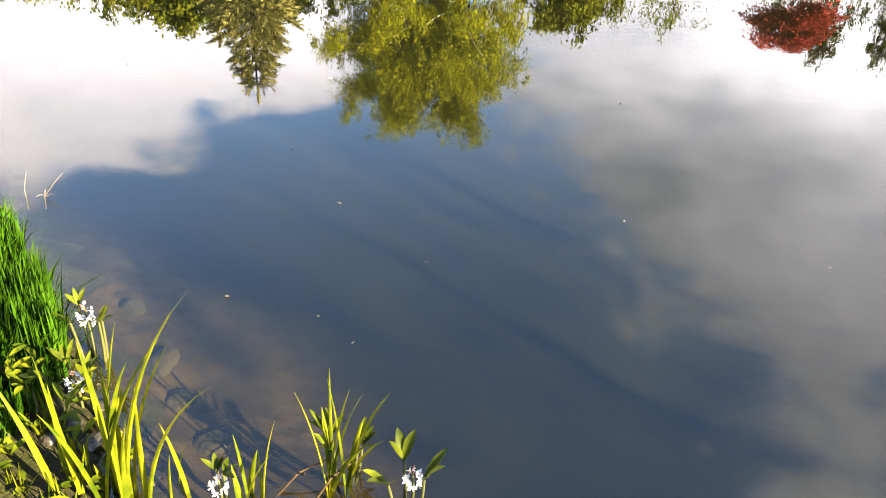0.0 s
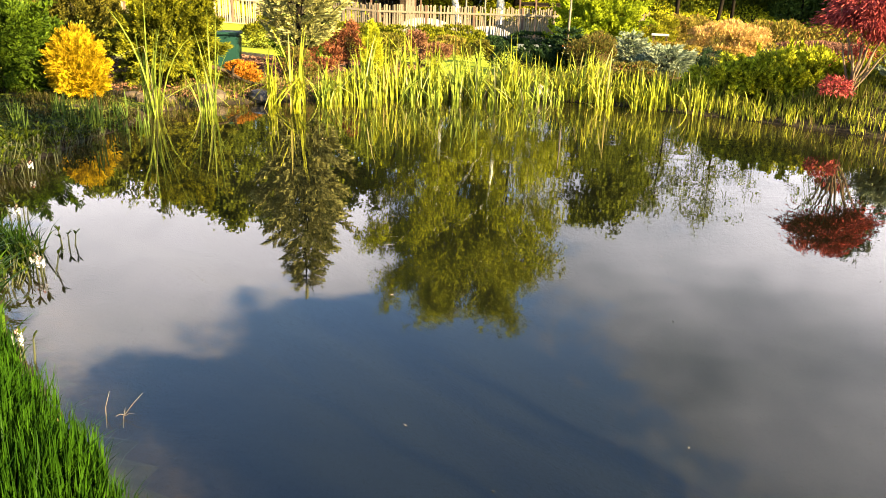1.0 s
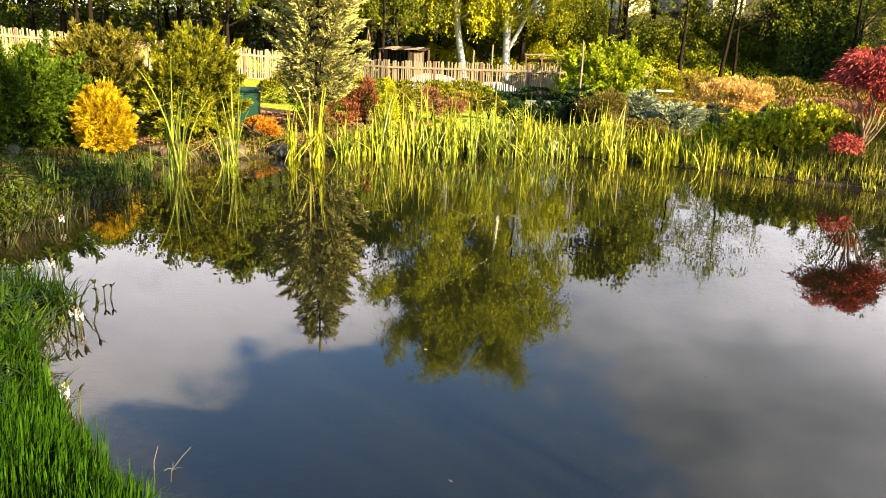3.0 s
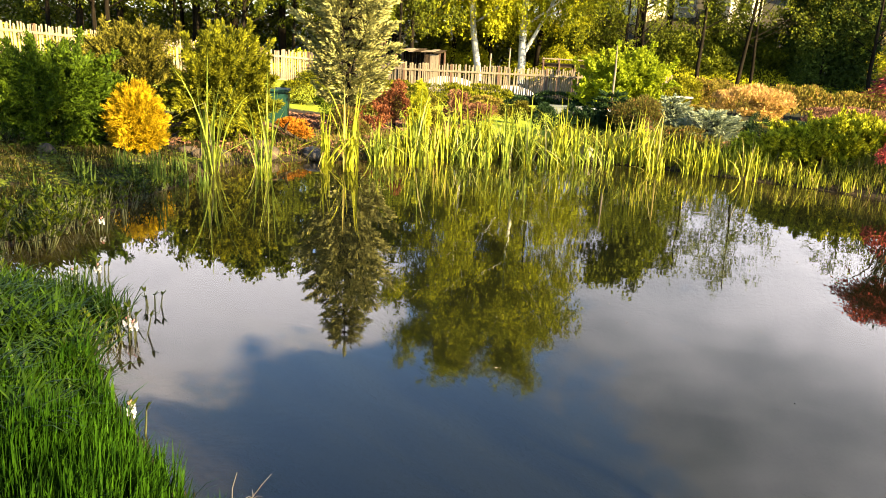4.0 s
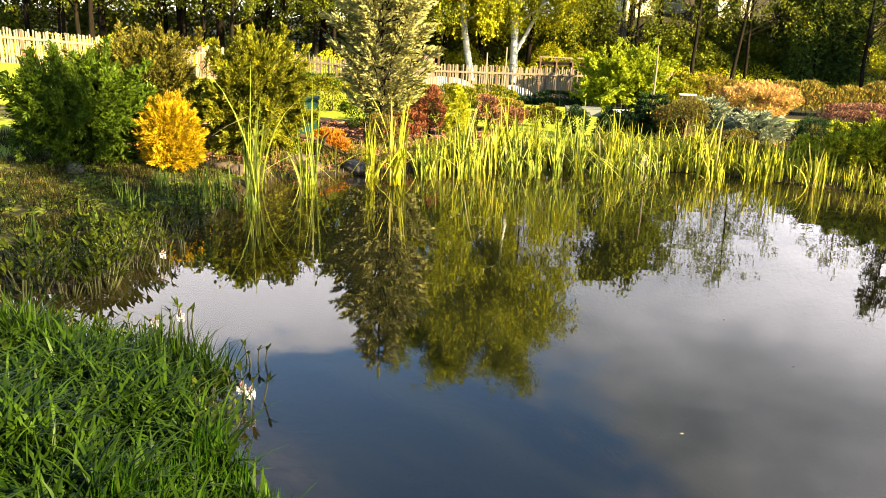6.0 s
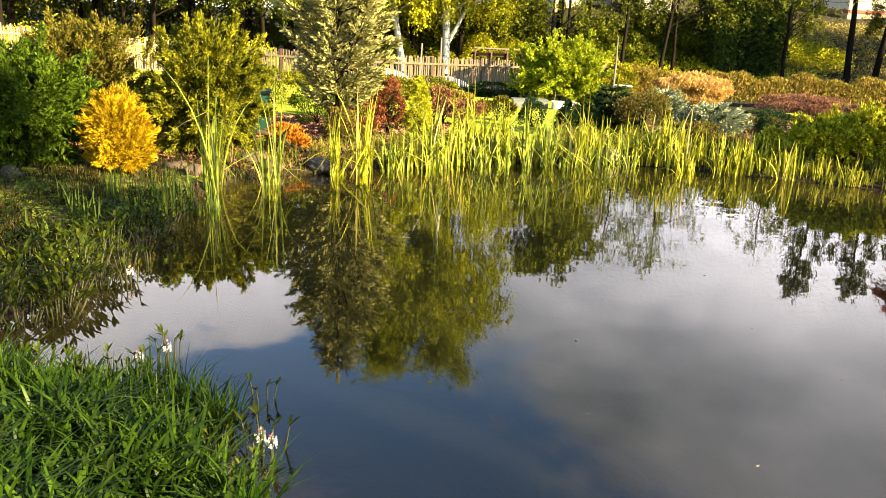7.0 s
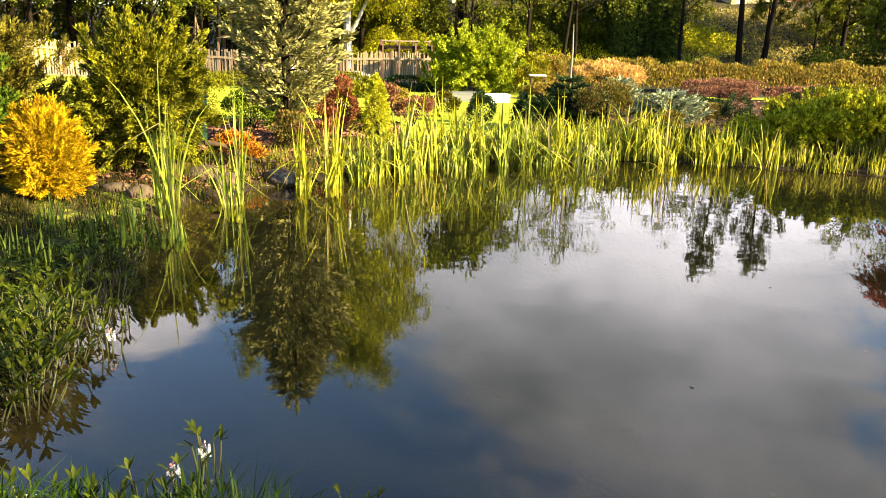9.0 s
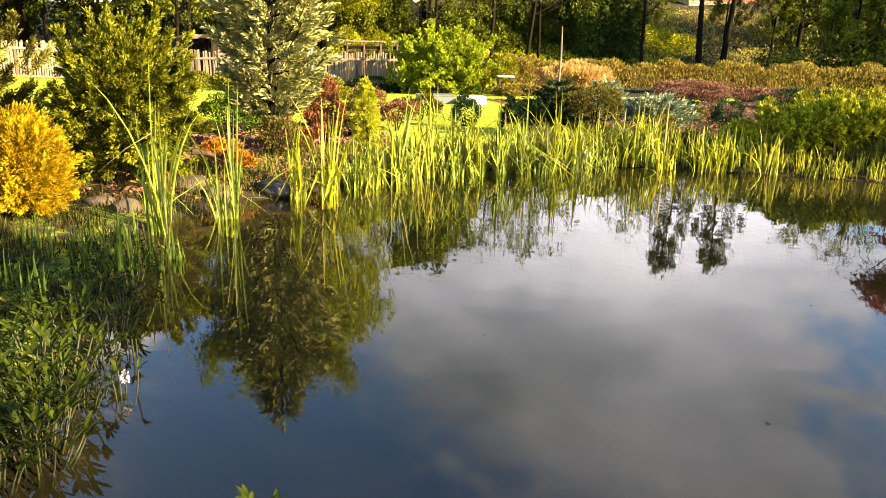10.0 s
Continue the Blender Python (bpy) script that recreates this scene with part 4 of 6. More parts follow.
conifer("silver_spruce", "low spreading silver-blue spruce", (1.72, 16.2), 0.8, ((0.1, 0.42), (0.5, 0.34), (1.0, 0.08)), M_SPRUCE_LOW, 6, 17, 0.0, 0.16, boughs=9, rise=0.3)
conifer("silver_spruce", "low blue spruce beside the red maple", (5.1, 11.5), 0.5, ((0.1, 0.5), (0.5, 0.4), (1.0, 0.08)), M_SPRUCE_LOW, 6, 18, 0.0, 0.15, boughs=9, rise=0.3)
conifer("young_spruce", "small spruce with a long bare leader", (0.42, 15.0), 0.9, ((0.08, 0.6), (0.5, 0.4), (1.0, 0.08)), M_DARKFIR, 7, 2, 0.85, 0.15, boughs=8, rise=0.1)


def maple():
    x, y = 4.24, 11.3
    top = thing("japanese_maple", (x, y, on_ground(x, y) - 0.03), "red-leaved Japanese maple with pale bare stems", "maple")
    gl = Geo()
    for k in range(9):
        a = k * 0.7 + RNG.uniform(-0.2, 0.2)
        r = RNG.uniform(0.25, 0.6)
        s = np.linspace(0, 1, 6)[:, None]
        p = np.concatenate([np.cos(a) * r * s ** 1.6, np.sin(a) * r * s ** 1.6, RNG.uniform(0.85, 1.25) * s ** 0.9], 1)
        p[1:] += RNG.normal(scale=0.025, size=(5, 3))
        g = Geo()
        tube(g, p, np.linspace(0.022, 0.007, 6), 6)
        part("stem", g, M_STEMS, top, "tan bare stem")
    # drooping tiers of leaves, the lower ones wider
    for k in range(34):
        a, tier = RNG.uniform(0, 6.28), RNG.uniform(0, 1) ** 0.8
        r = (0.6 - 0.34 * tier) * math.sqrt(RNG.uniform(0.15, 1))
        c = np.array([r * math.cos(a) * 1.05, r * math.sin(a), 0.80 + 0.74 * tier + RNG.normal(0, 0.12)])
        n = 330
        q = RNG.normal(size=(n, 3)) * [0.11, 0.11, 0.03]
        q[:, 2] -= 1.6 * (q[:, 0] ** 2 + q[:, 1] ** 2)
        out = np.array([math.cos(a), math.sin(a), 0]) * 0.5 + q * [3, 3, 0]
        leaves(gl, c + q, out + [0, 0, -0.55] + rand_dirs(n) * 0.35, 0.07 * RNG.uniform(0.6, 1.4, n), 0.015, 0.2, 0.25)
    q, d = crown_points(620, 0.2, 0.2, 0.14, 32, 0.3, 0.2)
    q = q + [-0.26, -0.1, 0.2]
    leaves(gl, q, d + rand_dirs(len(q)) + [0, 0, -0.4], 0.065, 0.016)
    part("foliage", gl, M_RED, top)


maple()

# ---- trees behind the fence ----


def limb(g, start, way, length, radius, bend, depth, tips, up=0.12):
    s = np.linspace(0, 1, 6)[:, None]
    way = unit(np.asarray(way, float))
    curve = RNG.normal(scale=bend, size=3)
    p = np.asarray(start) + way * length * s + curve * length * s ** 2 + np.array([0, 0, up]) * length * s ** 2
    tube(g, p, np.linspace(radius, radius * 0.35, 6), 6 if radius > 0.04 else 4)
    if depth == 0:
        tips.extend([p[3], p[4], p[5]])
        return
    for k in range(4):
        q = p[2 + k % 4]
        side = unit(np.cross(way, rand_dirs(1)[0]))
        limb(g, q, way * 0.7 + side * RNG.uniform(0.5, 0.9), length * RNG.uniform(0.4, 0.62), radius * 0.42, bend, depth - 1, tips, up)


def broad_tree(name, label, h, spread, first, bark, leafmat, n, leaf, droop, seed, fork=False, trunk=0.24, category="tree", lean=0.0, shrink=0.65, skirt=0, bare=(0, 0)):
    """A tree at the origin: trunk with limbs, and a crown of many small leaf clumps round the twigs."""
    top = thing(name, (0, 0, 0), label, category)
    g, gl, tips = Geo(), Geo(), []
    s = np.linspace(0, 1, 9)
    wob = RNG.normal(scale=0.012 * h, size=(9, 2)).cumsum(0) * 0.35
    line = np.stack([wob[:, 0] + lean * h * (1 - np.exp(-6 * s)), wob[:, 1], h * 0.96 * s], 1)
    line[0, :2] = 0
    tube(g, line, trunk * (1.08 - s) ** 1.15 + 0.012, 10)
    for k in range(20):
        t = first + (0.97 - first) * (k + RNG.uniform(0, 0.8)) / 20
        q = np.array([np.interp(t, s, line[:, i]) for i in range(3)])
        a = k * 2.4 + RNG.uniform(-0.4, 0.4)
        reach = spread * (1.0 - shrink * max(0, (t - first) / (1 - first)) ** 2) * RNG.uniform(0.75, 1.1)
        limb(g, q, (math.cos(a), math.sin(a), 0.55), reach, trunk * 0.38 * (1.1 - t), 0.08, 1, tips)
    if fork:
        q = np.array([np.interp(0.075, s, line[:, i]) for i in range(3)])
        limb(g, q, (0.56, 0.05, 1.0), h * 0.27, trunk * 0.62, 0.005, 1, tips, 0.2)
    tips.extend(np.array([np.interp(t, s, line[:, i]) for i in range(3)]) + RNG.normal(size=3) * spread * 0.13 for t in np.linspace(0.72, 1.02, 26))
    tips = np.array(tips)
    # leaves hang in strands from the twigs, so that the crown has clumps and gaps
    strands = n // 22
    start = tips[RNG.integers(0, len(tips), strands)] + RNG.normal(size=(strands, 3)) * spread * [0.105, 0.105, 0.08]
    long = spread * (0.05 + 0.30 * droop) * RNG.uniform(0.3, 1.3, strands)
    which = RNG.integers(0, strands, n)
    pick = start[which]
    off = RNG.normal(size=(n, 3)) * spread * (0.018 + 0.05 * (1 - min(droop, 1)))
    off[:, 2] -= long[which] * RNG.uniform(0, 1, n)
    along = rand_dirs(n) * 0.8 + [0, 0, -0.5 - droop]
    pos = pick + off
    keep = ~((pos[:, 0] > bare[0]) & (pos[:, 0] < bare[1]) & (pos[:, 1] < 0) & (pos[:, 2] < 7.0))
    pos, along = pos[keep], along[keep]
    leaves(gl, pos, along, leaf * RNG.uniform(0.6, 1.3, len(pos)), leaf * 0.55)
    part("trunk", g, bark, top)
    part("crown", gl, leafmat, top)
    if skirt:
        gs, k = Geo(), skirt // 26
        a, r = RNG.uniform(0, 6.28, k), spread * RNG.uniform(0.1, 1.0, k) ** 0.6
        start = np.stack([r * np.cos(a), r * np.sin(a), RNG.uniform(4.2, 9.5, k)], 1)
        which = RNG.integers(0, k, skirt)
        hang = RNG.uniform(0.5, 1.9, k)[which] * RNG.uniform(0, 1, skirt)
        pos = start[which] + RNG.normal(size=(skirt, 3)) * 0.12 - np.array([0, 0, 1.0]) * hang[:, None]
        pos = pos[~((pos[:, 0] > bare[0]) & (pos[:, 0] < bare[1]) & (pos[:, 1] < 0))]
        leaves(gs, pos, rand_dirs(len(pos)) * 0.8 + [0, 0, -0.9], leaf * RNG.uniform(0.6, 1.2, len(pos)), leaf * 0.55)
        # Lower leaves take the brighter tone so that they look sunlit.
        part("low_foliage", gs, M_SUNLEAF, top, "sunlit leaves on low hanging twigs, in a brighter leaf colour")
    return top


def plant_tree(proto, x, y, scale=1.0, turn=0.0, wide=1.0):
    m = pose(x, y, on_ground(x, y) - 0.1, 0, 0, turn)
    ob = copy_thing(proto, m)
    ob.scale = (scale * wide, scale * wide, scale)
    return ob


birch = broad_tree("birch", "tall forked white-barked birch with drooping leaves", 27.2, 4.9, 0.13, M_BIRCH, M_BIRCHLEAF, 64000, 0.18, 0.8, 1, True, 0.25, shrink=0.45, skirt=11000, bare=(-0.7, 2.6))
birch.matrix_basis = pose(-3.2, 56, on_ground(-3.2, 56) - 0.1)
birch2 = broad_tree("birch", "leaning white-barked birch with drooping leaves", 27.2, 4.6, 0.13, M_BIRCH, M_BIRCHLEAF, 60000, 0.18, 0.8, 2, False, 0.22, lean=-0.05, shrink=0.45, skirt=11000, bare=(-1.9, 0.5))
birch2.matrix_basis = pose(-6.1, 56, on_ground(-6.1, 56) - 0.1)
inner = broad_tree("birch", "dark-trunked birch with drooping leaves behind the white ones", 26.6, 4.7, 0.13, M_BARK, M_BIRCHLEAF, 48000, 0.2, 0.8, 2, trunk=0.17, shrink=0.45, skirt=9000)
inner.matrix_basis = pose(-2.4, 59.5, on_ground(-2.4, 59.5) - 0.1, 0, 0, 180)
plant_tree(inner, -8.6, 59, 1.0, 220)
plant_tree(inner, -5.6, 59.5, 0.97, 80)
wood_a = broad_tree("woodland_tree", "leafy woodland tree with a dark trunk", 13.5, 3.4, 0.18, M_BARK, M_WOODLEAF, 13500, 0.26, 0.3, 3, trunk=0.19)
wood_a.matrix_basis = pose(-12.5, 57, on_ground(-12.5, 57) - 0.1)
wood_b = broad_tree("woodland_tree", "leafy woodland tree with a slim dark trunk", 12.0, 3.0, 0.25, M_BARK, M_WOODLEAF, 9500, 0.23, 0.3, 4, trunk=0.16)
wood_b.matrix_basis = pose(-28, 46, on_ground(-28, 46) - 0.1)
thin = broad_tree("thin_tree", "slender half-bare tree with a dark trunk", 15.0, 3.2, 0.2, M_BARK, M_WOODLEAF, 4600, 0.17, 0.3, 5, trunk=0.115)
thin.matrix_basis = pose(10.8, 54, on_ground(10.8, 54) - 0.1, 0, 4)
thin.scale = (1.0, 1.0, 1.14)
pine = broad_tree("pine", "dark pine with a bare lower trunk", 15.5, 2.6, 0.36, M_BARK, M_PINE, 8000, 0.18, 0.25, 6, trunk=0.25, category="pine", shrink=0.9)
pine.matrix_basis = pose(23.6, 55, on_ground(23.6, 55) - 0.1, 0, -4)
pine.scale = (0.82, 0.82, 1.2)
for x, y, s, t in ((-24, 58, 0.85, 30), (-30, 60, 0.9, 200)):
    plant_tree(pine, x, y, s, t, 0.75)
leaning = copy_thing(pine, pose(25.9, 56, on_ground(25.9, 56) - 0.15, 0, 4, 0))
leaning.scale = (0.82, 0.82, 1.2)
plant_tree(thin, 18.95, 54, 1.0, 120)
for x, y, s, t in ((5.2, 63, 1.35, 20), (7.4, 64, 1.2, 140), (-14.2, 58, 1.36, 70), (-17.5, 59, 1.34, 210), (-20.8, 57, 1.42, 100), (-24.5, 57, 1.42, 10),
                   (-28, 58, 1.4, 280), (-34, 58, 1.35, 50), (-40, 58, 1.0, 170), (18.0, 60, 0.82, 190), (21.3, 60, 0.55, 40), (30.2, 57, 0.5, 250), (33.0, 58, 0.92, 300), (28.6, 61, 0.42, 20), (35.5, 58, 1.0, 70)):
    plant_tree(wood_a, x, y, s, t)
for x, y, s, t in ((-19.5, 46.5, 0.85, 40), (-13.5, 47, 0.85, 160), (-31, 48, 0.9, 220), (-38, 46, 0.9, 300), (-15.5, 50, 0.9, 0), (-10, 51, 0.9, 90), (-29, 46.4, 0.9, 130), (-23.5, 49, 0.95, 60)):
    plant_tree(wood_b, x, y, s, t)
for x, y, s, t in ((3.8, 51, 0.88, 40), (3.45, 51.4, 0.8, 170), (4.3, 51.6, 0.84, 260), (8.1, 52, 1.05, 90), (11.9, 55, 0.9, 200), (16.4, 56, 0.72, 310), (35, 57, 1.1, 33), (39, 57, 1.2, 70),
                   (-10.3, 48, 0.8, 60), (-21.5, 47, 0.8, 60), (-17, 48, 0.85, 15), (-25.5, 50, 0.85, 200), (-33, 51, 0.85, 120), (-12, 52, 0.85, 300)):
    plant_tree(thin, x, y, s, t)


# Out of view to the right, added only to shade the left bank.
plant_tree(thin, 8.8, -2.6, 0.62, 15, 0.8)
plant_tree(pine, 8.2, -0.35, 0.62, 40, 0.45)
plant_tree(pine, 11.2, -2.0, 0.74, 140, 0.36)


# The last three stand out of view, added to shade the fir thicket.
for x, y, s, t in ((29.5, 47, 0.62, 40), (33, 46, 0.7, 150), (37, 44, 0.75, 260), (41, 42, 0.8, 20), (48, 38, 1.5, 10), (53, 35.5, 1.6, 130), (57, 33, 1.6, 250)):
    plant_tree(wood_a, x, y, s, t)


def undergrowth(label, boxes, material, n, leaf, seed):
    """Leafy thickets of the wood, far behind the fence, as one mass of single leaves."""
    g = Geo()
    area = [(b[1] - b[0]) * b[4] for b in boxes]
    for (x0, x1, y0, y1, h), a in zip(boxes, area):
        k = int(n * a / sum(area))
        x, y = RNG.uniform(x0, x1, k), RNG.uniform(y0, y1, k)
        tall = h * (0.62 + 0.25 * np.sin(x * 0.9 + seed) + 0.2 * np.sin(x * 2.3 + y * 0.7))
        z = height(x, y) + np.maximum(tall, 0.3) * RNG.uniform(0, 1, k) ** 0.8
        leaves(g, np.stack([x, y, z], 1), rand_dirs(k) + [0, 0, 0.2], leaf * RNG.uniform(0.6, 1.4, k), leaf * 0.6)
    ob = new("thicket", g.mesh("thicket", material))
    return tagged(ob, label, "thicket", kind="stuff")


undergrowth("dark leafy thicket under the woodland trees", [(-60, -9, 60, 66, 9.0), (-9, 4, 63, 67, 8.0), (-11, 4, 61, 63, 6.0), (33, 62, 58, 63, 6.5), (28.5, 46, 45, 50, 3.4)],
            M_WOODLEAF, 90000, 0.32, 1)
undergrowth("leafy green thicket beneath slender trees", [(3.5, 15, 57, 59, 2.6), (4, 9.2, 60, 63, 2.4), (9.2, 12.2, 59, 62, 8.0), (12.2, 14.6, 59, 61, 4.6)], M_WOODLEAF, 26000, 0.21, 7)
undergrowth("very dark thicket of young firs", [(14.6, 19.6, 55, 60, 9.0)], M_FIR, 34000, 0.22, 5)
undergrowth("sunlit undergrowth between the tree trunks", [(-11, 3, 58, 61, 2.4), (3, 15, 54, 58, 0.9), (15, 22, 52, 56, 0.9), (-40, -11, 43.5, 50, 1.6)], M_SUNLEAF, 40000, 0.14, 2)
undergrowth("dark leafy bushes at the foot of the slope", [(26.2, 37, 49, 53, 2.3)], M_WOODLEAF, 9000, 0.2, 8)
undergrowth("yellow-green bushes on the slope", [(20.2, 25.0, 57, 63, 2.2), (20, 27, 50, 53, 0.9)], M_SUNLEAF, 7000, 0.17, 9)
undergrowth("low meadow scrub on the slope beyond the wood", [(19, 36, 50, 70, 0.5)], M_MEADOW, 15000, 0.17, 3)


def house(label, x, y, z, w, d, h, turn, windows, roofmat, band=False):
    """A house set into the slope: plinth down into the ground, wall, roof with eaves, framed windows; z is the foot of the wall."""
    top = thing("house", (x, y, z), label, "house", turn=turn)
    part("plinth", box_bm(w - 0.1, d - 0.1, 4.0, 0.02, (0, 0, -2.004)), M_PLINTH, top, "tan rendered plinth")
    part("wall", box_bm(w, d, h, 0.03, (0, 0, h / 2)), M_CREAM, top)
    if band:
        part("band", box_bm(w + 0.1, d + 0.1, 0.3, 0.02, (0, 0, -0.1)), M_ROOF, top, "red band above the plinth")
    bm = bmesh.new()
    e = 0.35
    vs = [bm.verts.new(c) for c in ((-w / 2 - e, -d / 2 - e, h), (w / 2 + e, -d / 2 - e, h), (w / 2 + e, d / 2 + e, h), (-w / 2 - e, d / 2 + e, h),
                                    (-w / 2 - e, 0, h + d * 0.38), (w / 2 + e, 0, h + d * 0.38))]
    for f in ((0, 1, 5, 4), (3, 4, 5, 2), (0, 4, 3), (1, 2, 5), (0, 3, 2, 1)):
        bm.faces.new([vs[i] for i in f])
    part("roof", bm, roofmat, top)
    for k in range(windows):
        px = (k + 0.5) / windows * w - w / 2
        win = part("window", box_bm(1.1, 0.10, 1.3, 0.01, (px, -d / 2 - 0.02, 1.5)), M_WHITE, top, "white framed window")
        part("pane", box_bm(0.92, 0.06, 1.12, 0.005, (px, -d / 2 - 0.07, 1.5)), M_GLASS, win)
        part("sill", box_bm(1.3, 0.22, 0.06, 0.01, (px, -d / 2 - 0.06, 0.82)), M_WHITE, win)
    return top


house("cream two-storey house beyond the trees", 7.0, 76, 3.6, 5.5, 7, 5.2, 20, 2, M_ROOF)
house("small white house with a red roof beyond the trees", 13.6, 72.5, 3.3, 2.8, 5, 4.6, 12, 1, M_ROOF)
house("long cream house with a red band above its plinth", 35.4, 77, 4.1, 11.0, 7, 5.4, 14, 4, M_ROOF, True)

# ---- things by the fence ----


def shed(x, y, w, d, z):
    """An open-fronted shed: posts, rough boards at one end and behind, a flat roof of odd planks, split wood inside; z is its roof."""
    g0 = on_ground(x, y)
    h = z - g0
    top = thing("shed", (x, y, g0), "low open shed of dark boards with a flat roof", "shed", turn=-4)
    for sx in (-1, 0.35, 1):
        for sy in (-1, 1):
            part("post", box_bm(0.1, 0.1, h - 0.04, 0.01, (sx * (w / 2 - 0.06), sy * (d / 2 - 0.06), (h - 0.04) / 2)), M_POST, top)
    for k in range(12):
        # Back boards in the shade-dark bark colour, for the dim open front.
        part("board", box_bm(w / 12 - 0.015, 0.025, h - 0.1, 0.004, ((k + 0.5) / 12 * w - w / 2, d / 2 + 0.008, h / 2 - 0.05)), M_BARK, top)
    for k in range(5):
        part("board", box_bm(0.155, 0.025, h - RNG.uniform(0.08, 0.25), 0.004, (w * 0.19 + k * 0.17, -d / 2 - 0.012, h / 2 - 0.08)), M_LOG if k < 2 else M_PICKET, top)
    for k in range(7):
        plank = part("roof_plank", box_bm(w / 7 + RNG.uniform(-0.02, 0.05), d + 0.3 + RNG.uniform(-0.1, 0.15), 0.035, 0.005), M_PICKET if k % 3 else M_LOG, top)
        plank.matrix_basis = pose((k + 0.5) / 7 * w - w / 2, 0, h + (k % 2) * 0.037, RNG.normal(3, 0.6), RNG.normal(-1.5, 0.5), RNG.normal(0, 2))
    for r in range(6):
        for c in range(7):
            g = Geo()
            a = RNG.uniform(0.075, 0.105)
            cx, cz = -w / 2 + 0.25 + c * 0.22 + (r % 2) * 0.1, 0.1 + r * 0.19
            tube(g, [(cx, -0.35, cz), (cx, -0.349, cz), (cx, 0.4, cz), (cx, 0.401, cz)], [0.002, a, a, 0.002], 7)
            part("log", g, M_LOG, top)


def board_rack(x, y, w, d, z):
    """A low rack of stacked dark boards on posts with a rail above; z is the top of the boards."""
    g0 = on_ground(x, y)
    h = z - g0
    top = thing("board_rack", (x, y, g0), "low rack of dark weathered boards behind the fence", "board rack", turn=3)
    for k in range(5):
        px = -w / 2 + 0.1 + k * (w - 0.2) / 4
        for sy in (-1, 1):
            part("post", box_bm(0.09, 0.09, h + (0.24 if k < 4 else -0.1), 0.01, (px, sy * (d / 2 - 0.05), (h + (0.24 if k < 4 else -0.1)) / 2)), M_POST, top)
    for r in range(3):
        for k in range(4):
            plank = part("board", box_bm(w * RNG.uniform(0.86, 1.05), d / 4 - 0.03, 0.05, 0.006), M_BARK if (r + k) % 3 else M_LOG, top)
            plank.matrix_basis = pose(RNG.normal(0, 0.08), (k - 1.5) * d / 4 * 0.8, h - 0.2 + r * 0.06, 0, 0, RNG.normal(0, 0.6))
    part("rail", box_bm(w * 0.78, 0.05, 0.06, 0.008, (-w * 0.1, -d / 2 - 0.03, h + 0.2)), M_PICKET, top)


def pole(x, y, z):
    g, g0 = Geo(), on_ground(x, y)
    tube(g, [(0, 0, -0.2), (0.01, 0, (z - g0) * 0.5), (0.03, 0.01, z - g0)], [0.05, 0.045, 0.04], 8)
    top = new("garden_pole", g.mesh("garden_pole", M_PICKET))
    top.matrix_basis = pose(x, y, g0)
    tagged(top, "plain upright wooden pole behind the fence", "pole", "poles behind the fence")


def leaning_poles(x, y, h, n):
    top = thing("pole_stack", (x, y, on_ground(x, y)), "bare pale poles leaning together like a tent", "pole stack")
    for k in range(n):
        g, a = Geo(), k * 6.283 / n
        tube(g, [(0.62 * math.cos(a), 0.62 * math.sin(a), -0.1), (0.3 * math.cos(a) + 0.02, 0.3 * math.sin(a), h * 0.5), (-0.05 * math.cos(a), -0.05 * math.sin(a), h * RNG.uniform(0.95, 1.1))], [0.045, 0.04, 0.03], 6)
        part("pole", g, M_STEMS, top)


shed(-8.7, 46.5, 2.7, 1.6, 0.44)
board_rack(0.2, 44.2, 3.6, 1.1, 0.3)
pole(-4.31, 43.0, 0.62)
pole(-3.3, 43.0, 0.95)
leaning_poles(-12.6, 54.0, 2.9, 7)


def tarp(label, x, y, rx, ry, h, seed):
    n = 26
    u, v = np.meshgrid(np.linspace(-1, 1, n), np.linspace(-1, 1, n), indexing="ij")
    r = np.sqrt(u ** 2 + v ** 2)
    d = np.stack([u.ravel(), v.ravel(), r.ravel() * 0], 1)
    z = h * np.clip(1 - np.abs(u.ravel()) ** 3, 0, 1) * np.clip(1 - np.abs(v.ravel()) ** 2.5, 0, 1) + 0.05 * lumps(d * 3, seed) * h
    i, j = np.meshgrid(np.arange(n - 1), np.arange(n - 1), indexing="ij")
    i, j = i.ravel(), j.ravel()
    g = Geo()
    g.add(np.stack([u.ravel() * rx, v.ravel() * ry, z + 0.03], 1), np.stack([i * n + j, (i + 1) * n + j, (i + 1) * n + j + 1, i * n + j + 1], 1))
    ob = new("tarpaulin", g.mesh("tarpaulin", M_TARP))
    ob.matrix_basis = pose(x, y, on_ground(x, y), 0, 0, 6)
    return tagged(ob, label, "tarpaulin")


tarp("pale sheet over a heap behind the fence", -6.3, 42.2, 1.9, 0.9, 1.0, 3)
tarp("small pale sheet on the ground behind the fence", -3.0, 42.6, 1.5, 0.8, 0.7, 4)


def bin_box():
    x, y = -5.36, 13.0
    top = thing("compost_bin", (x, y, on_ground(x, y)), "green plastic bin with a darker lid", "bin", turn=12)
    bm = box_bm(0.42, 0.38, 0.6, 0.03, (0, 0, 0.3))
    for v in bm.verts:
        k = 0.88 + 0.12 * v.co.z / 0.6
        v.co.x *= k
        v.co.y *= k
    part("body", bm, M_BIN, top)
    part("lid", box_bm(0.46, 0.42, 0.05, 0.015, (0, 0, 0.625)), M_BIN, top)


bin_box()


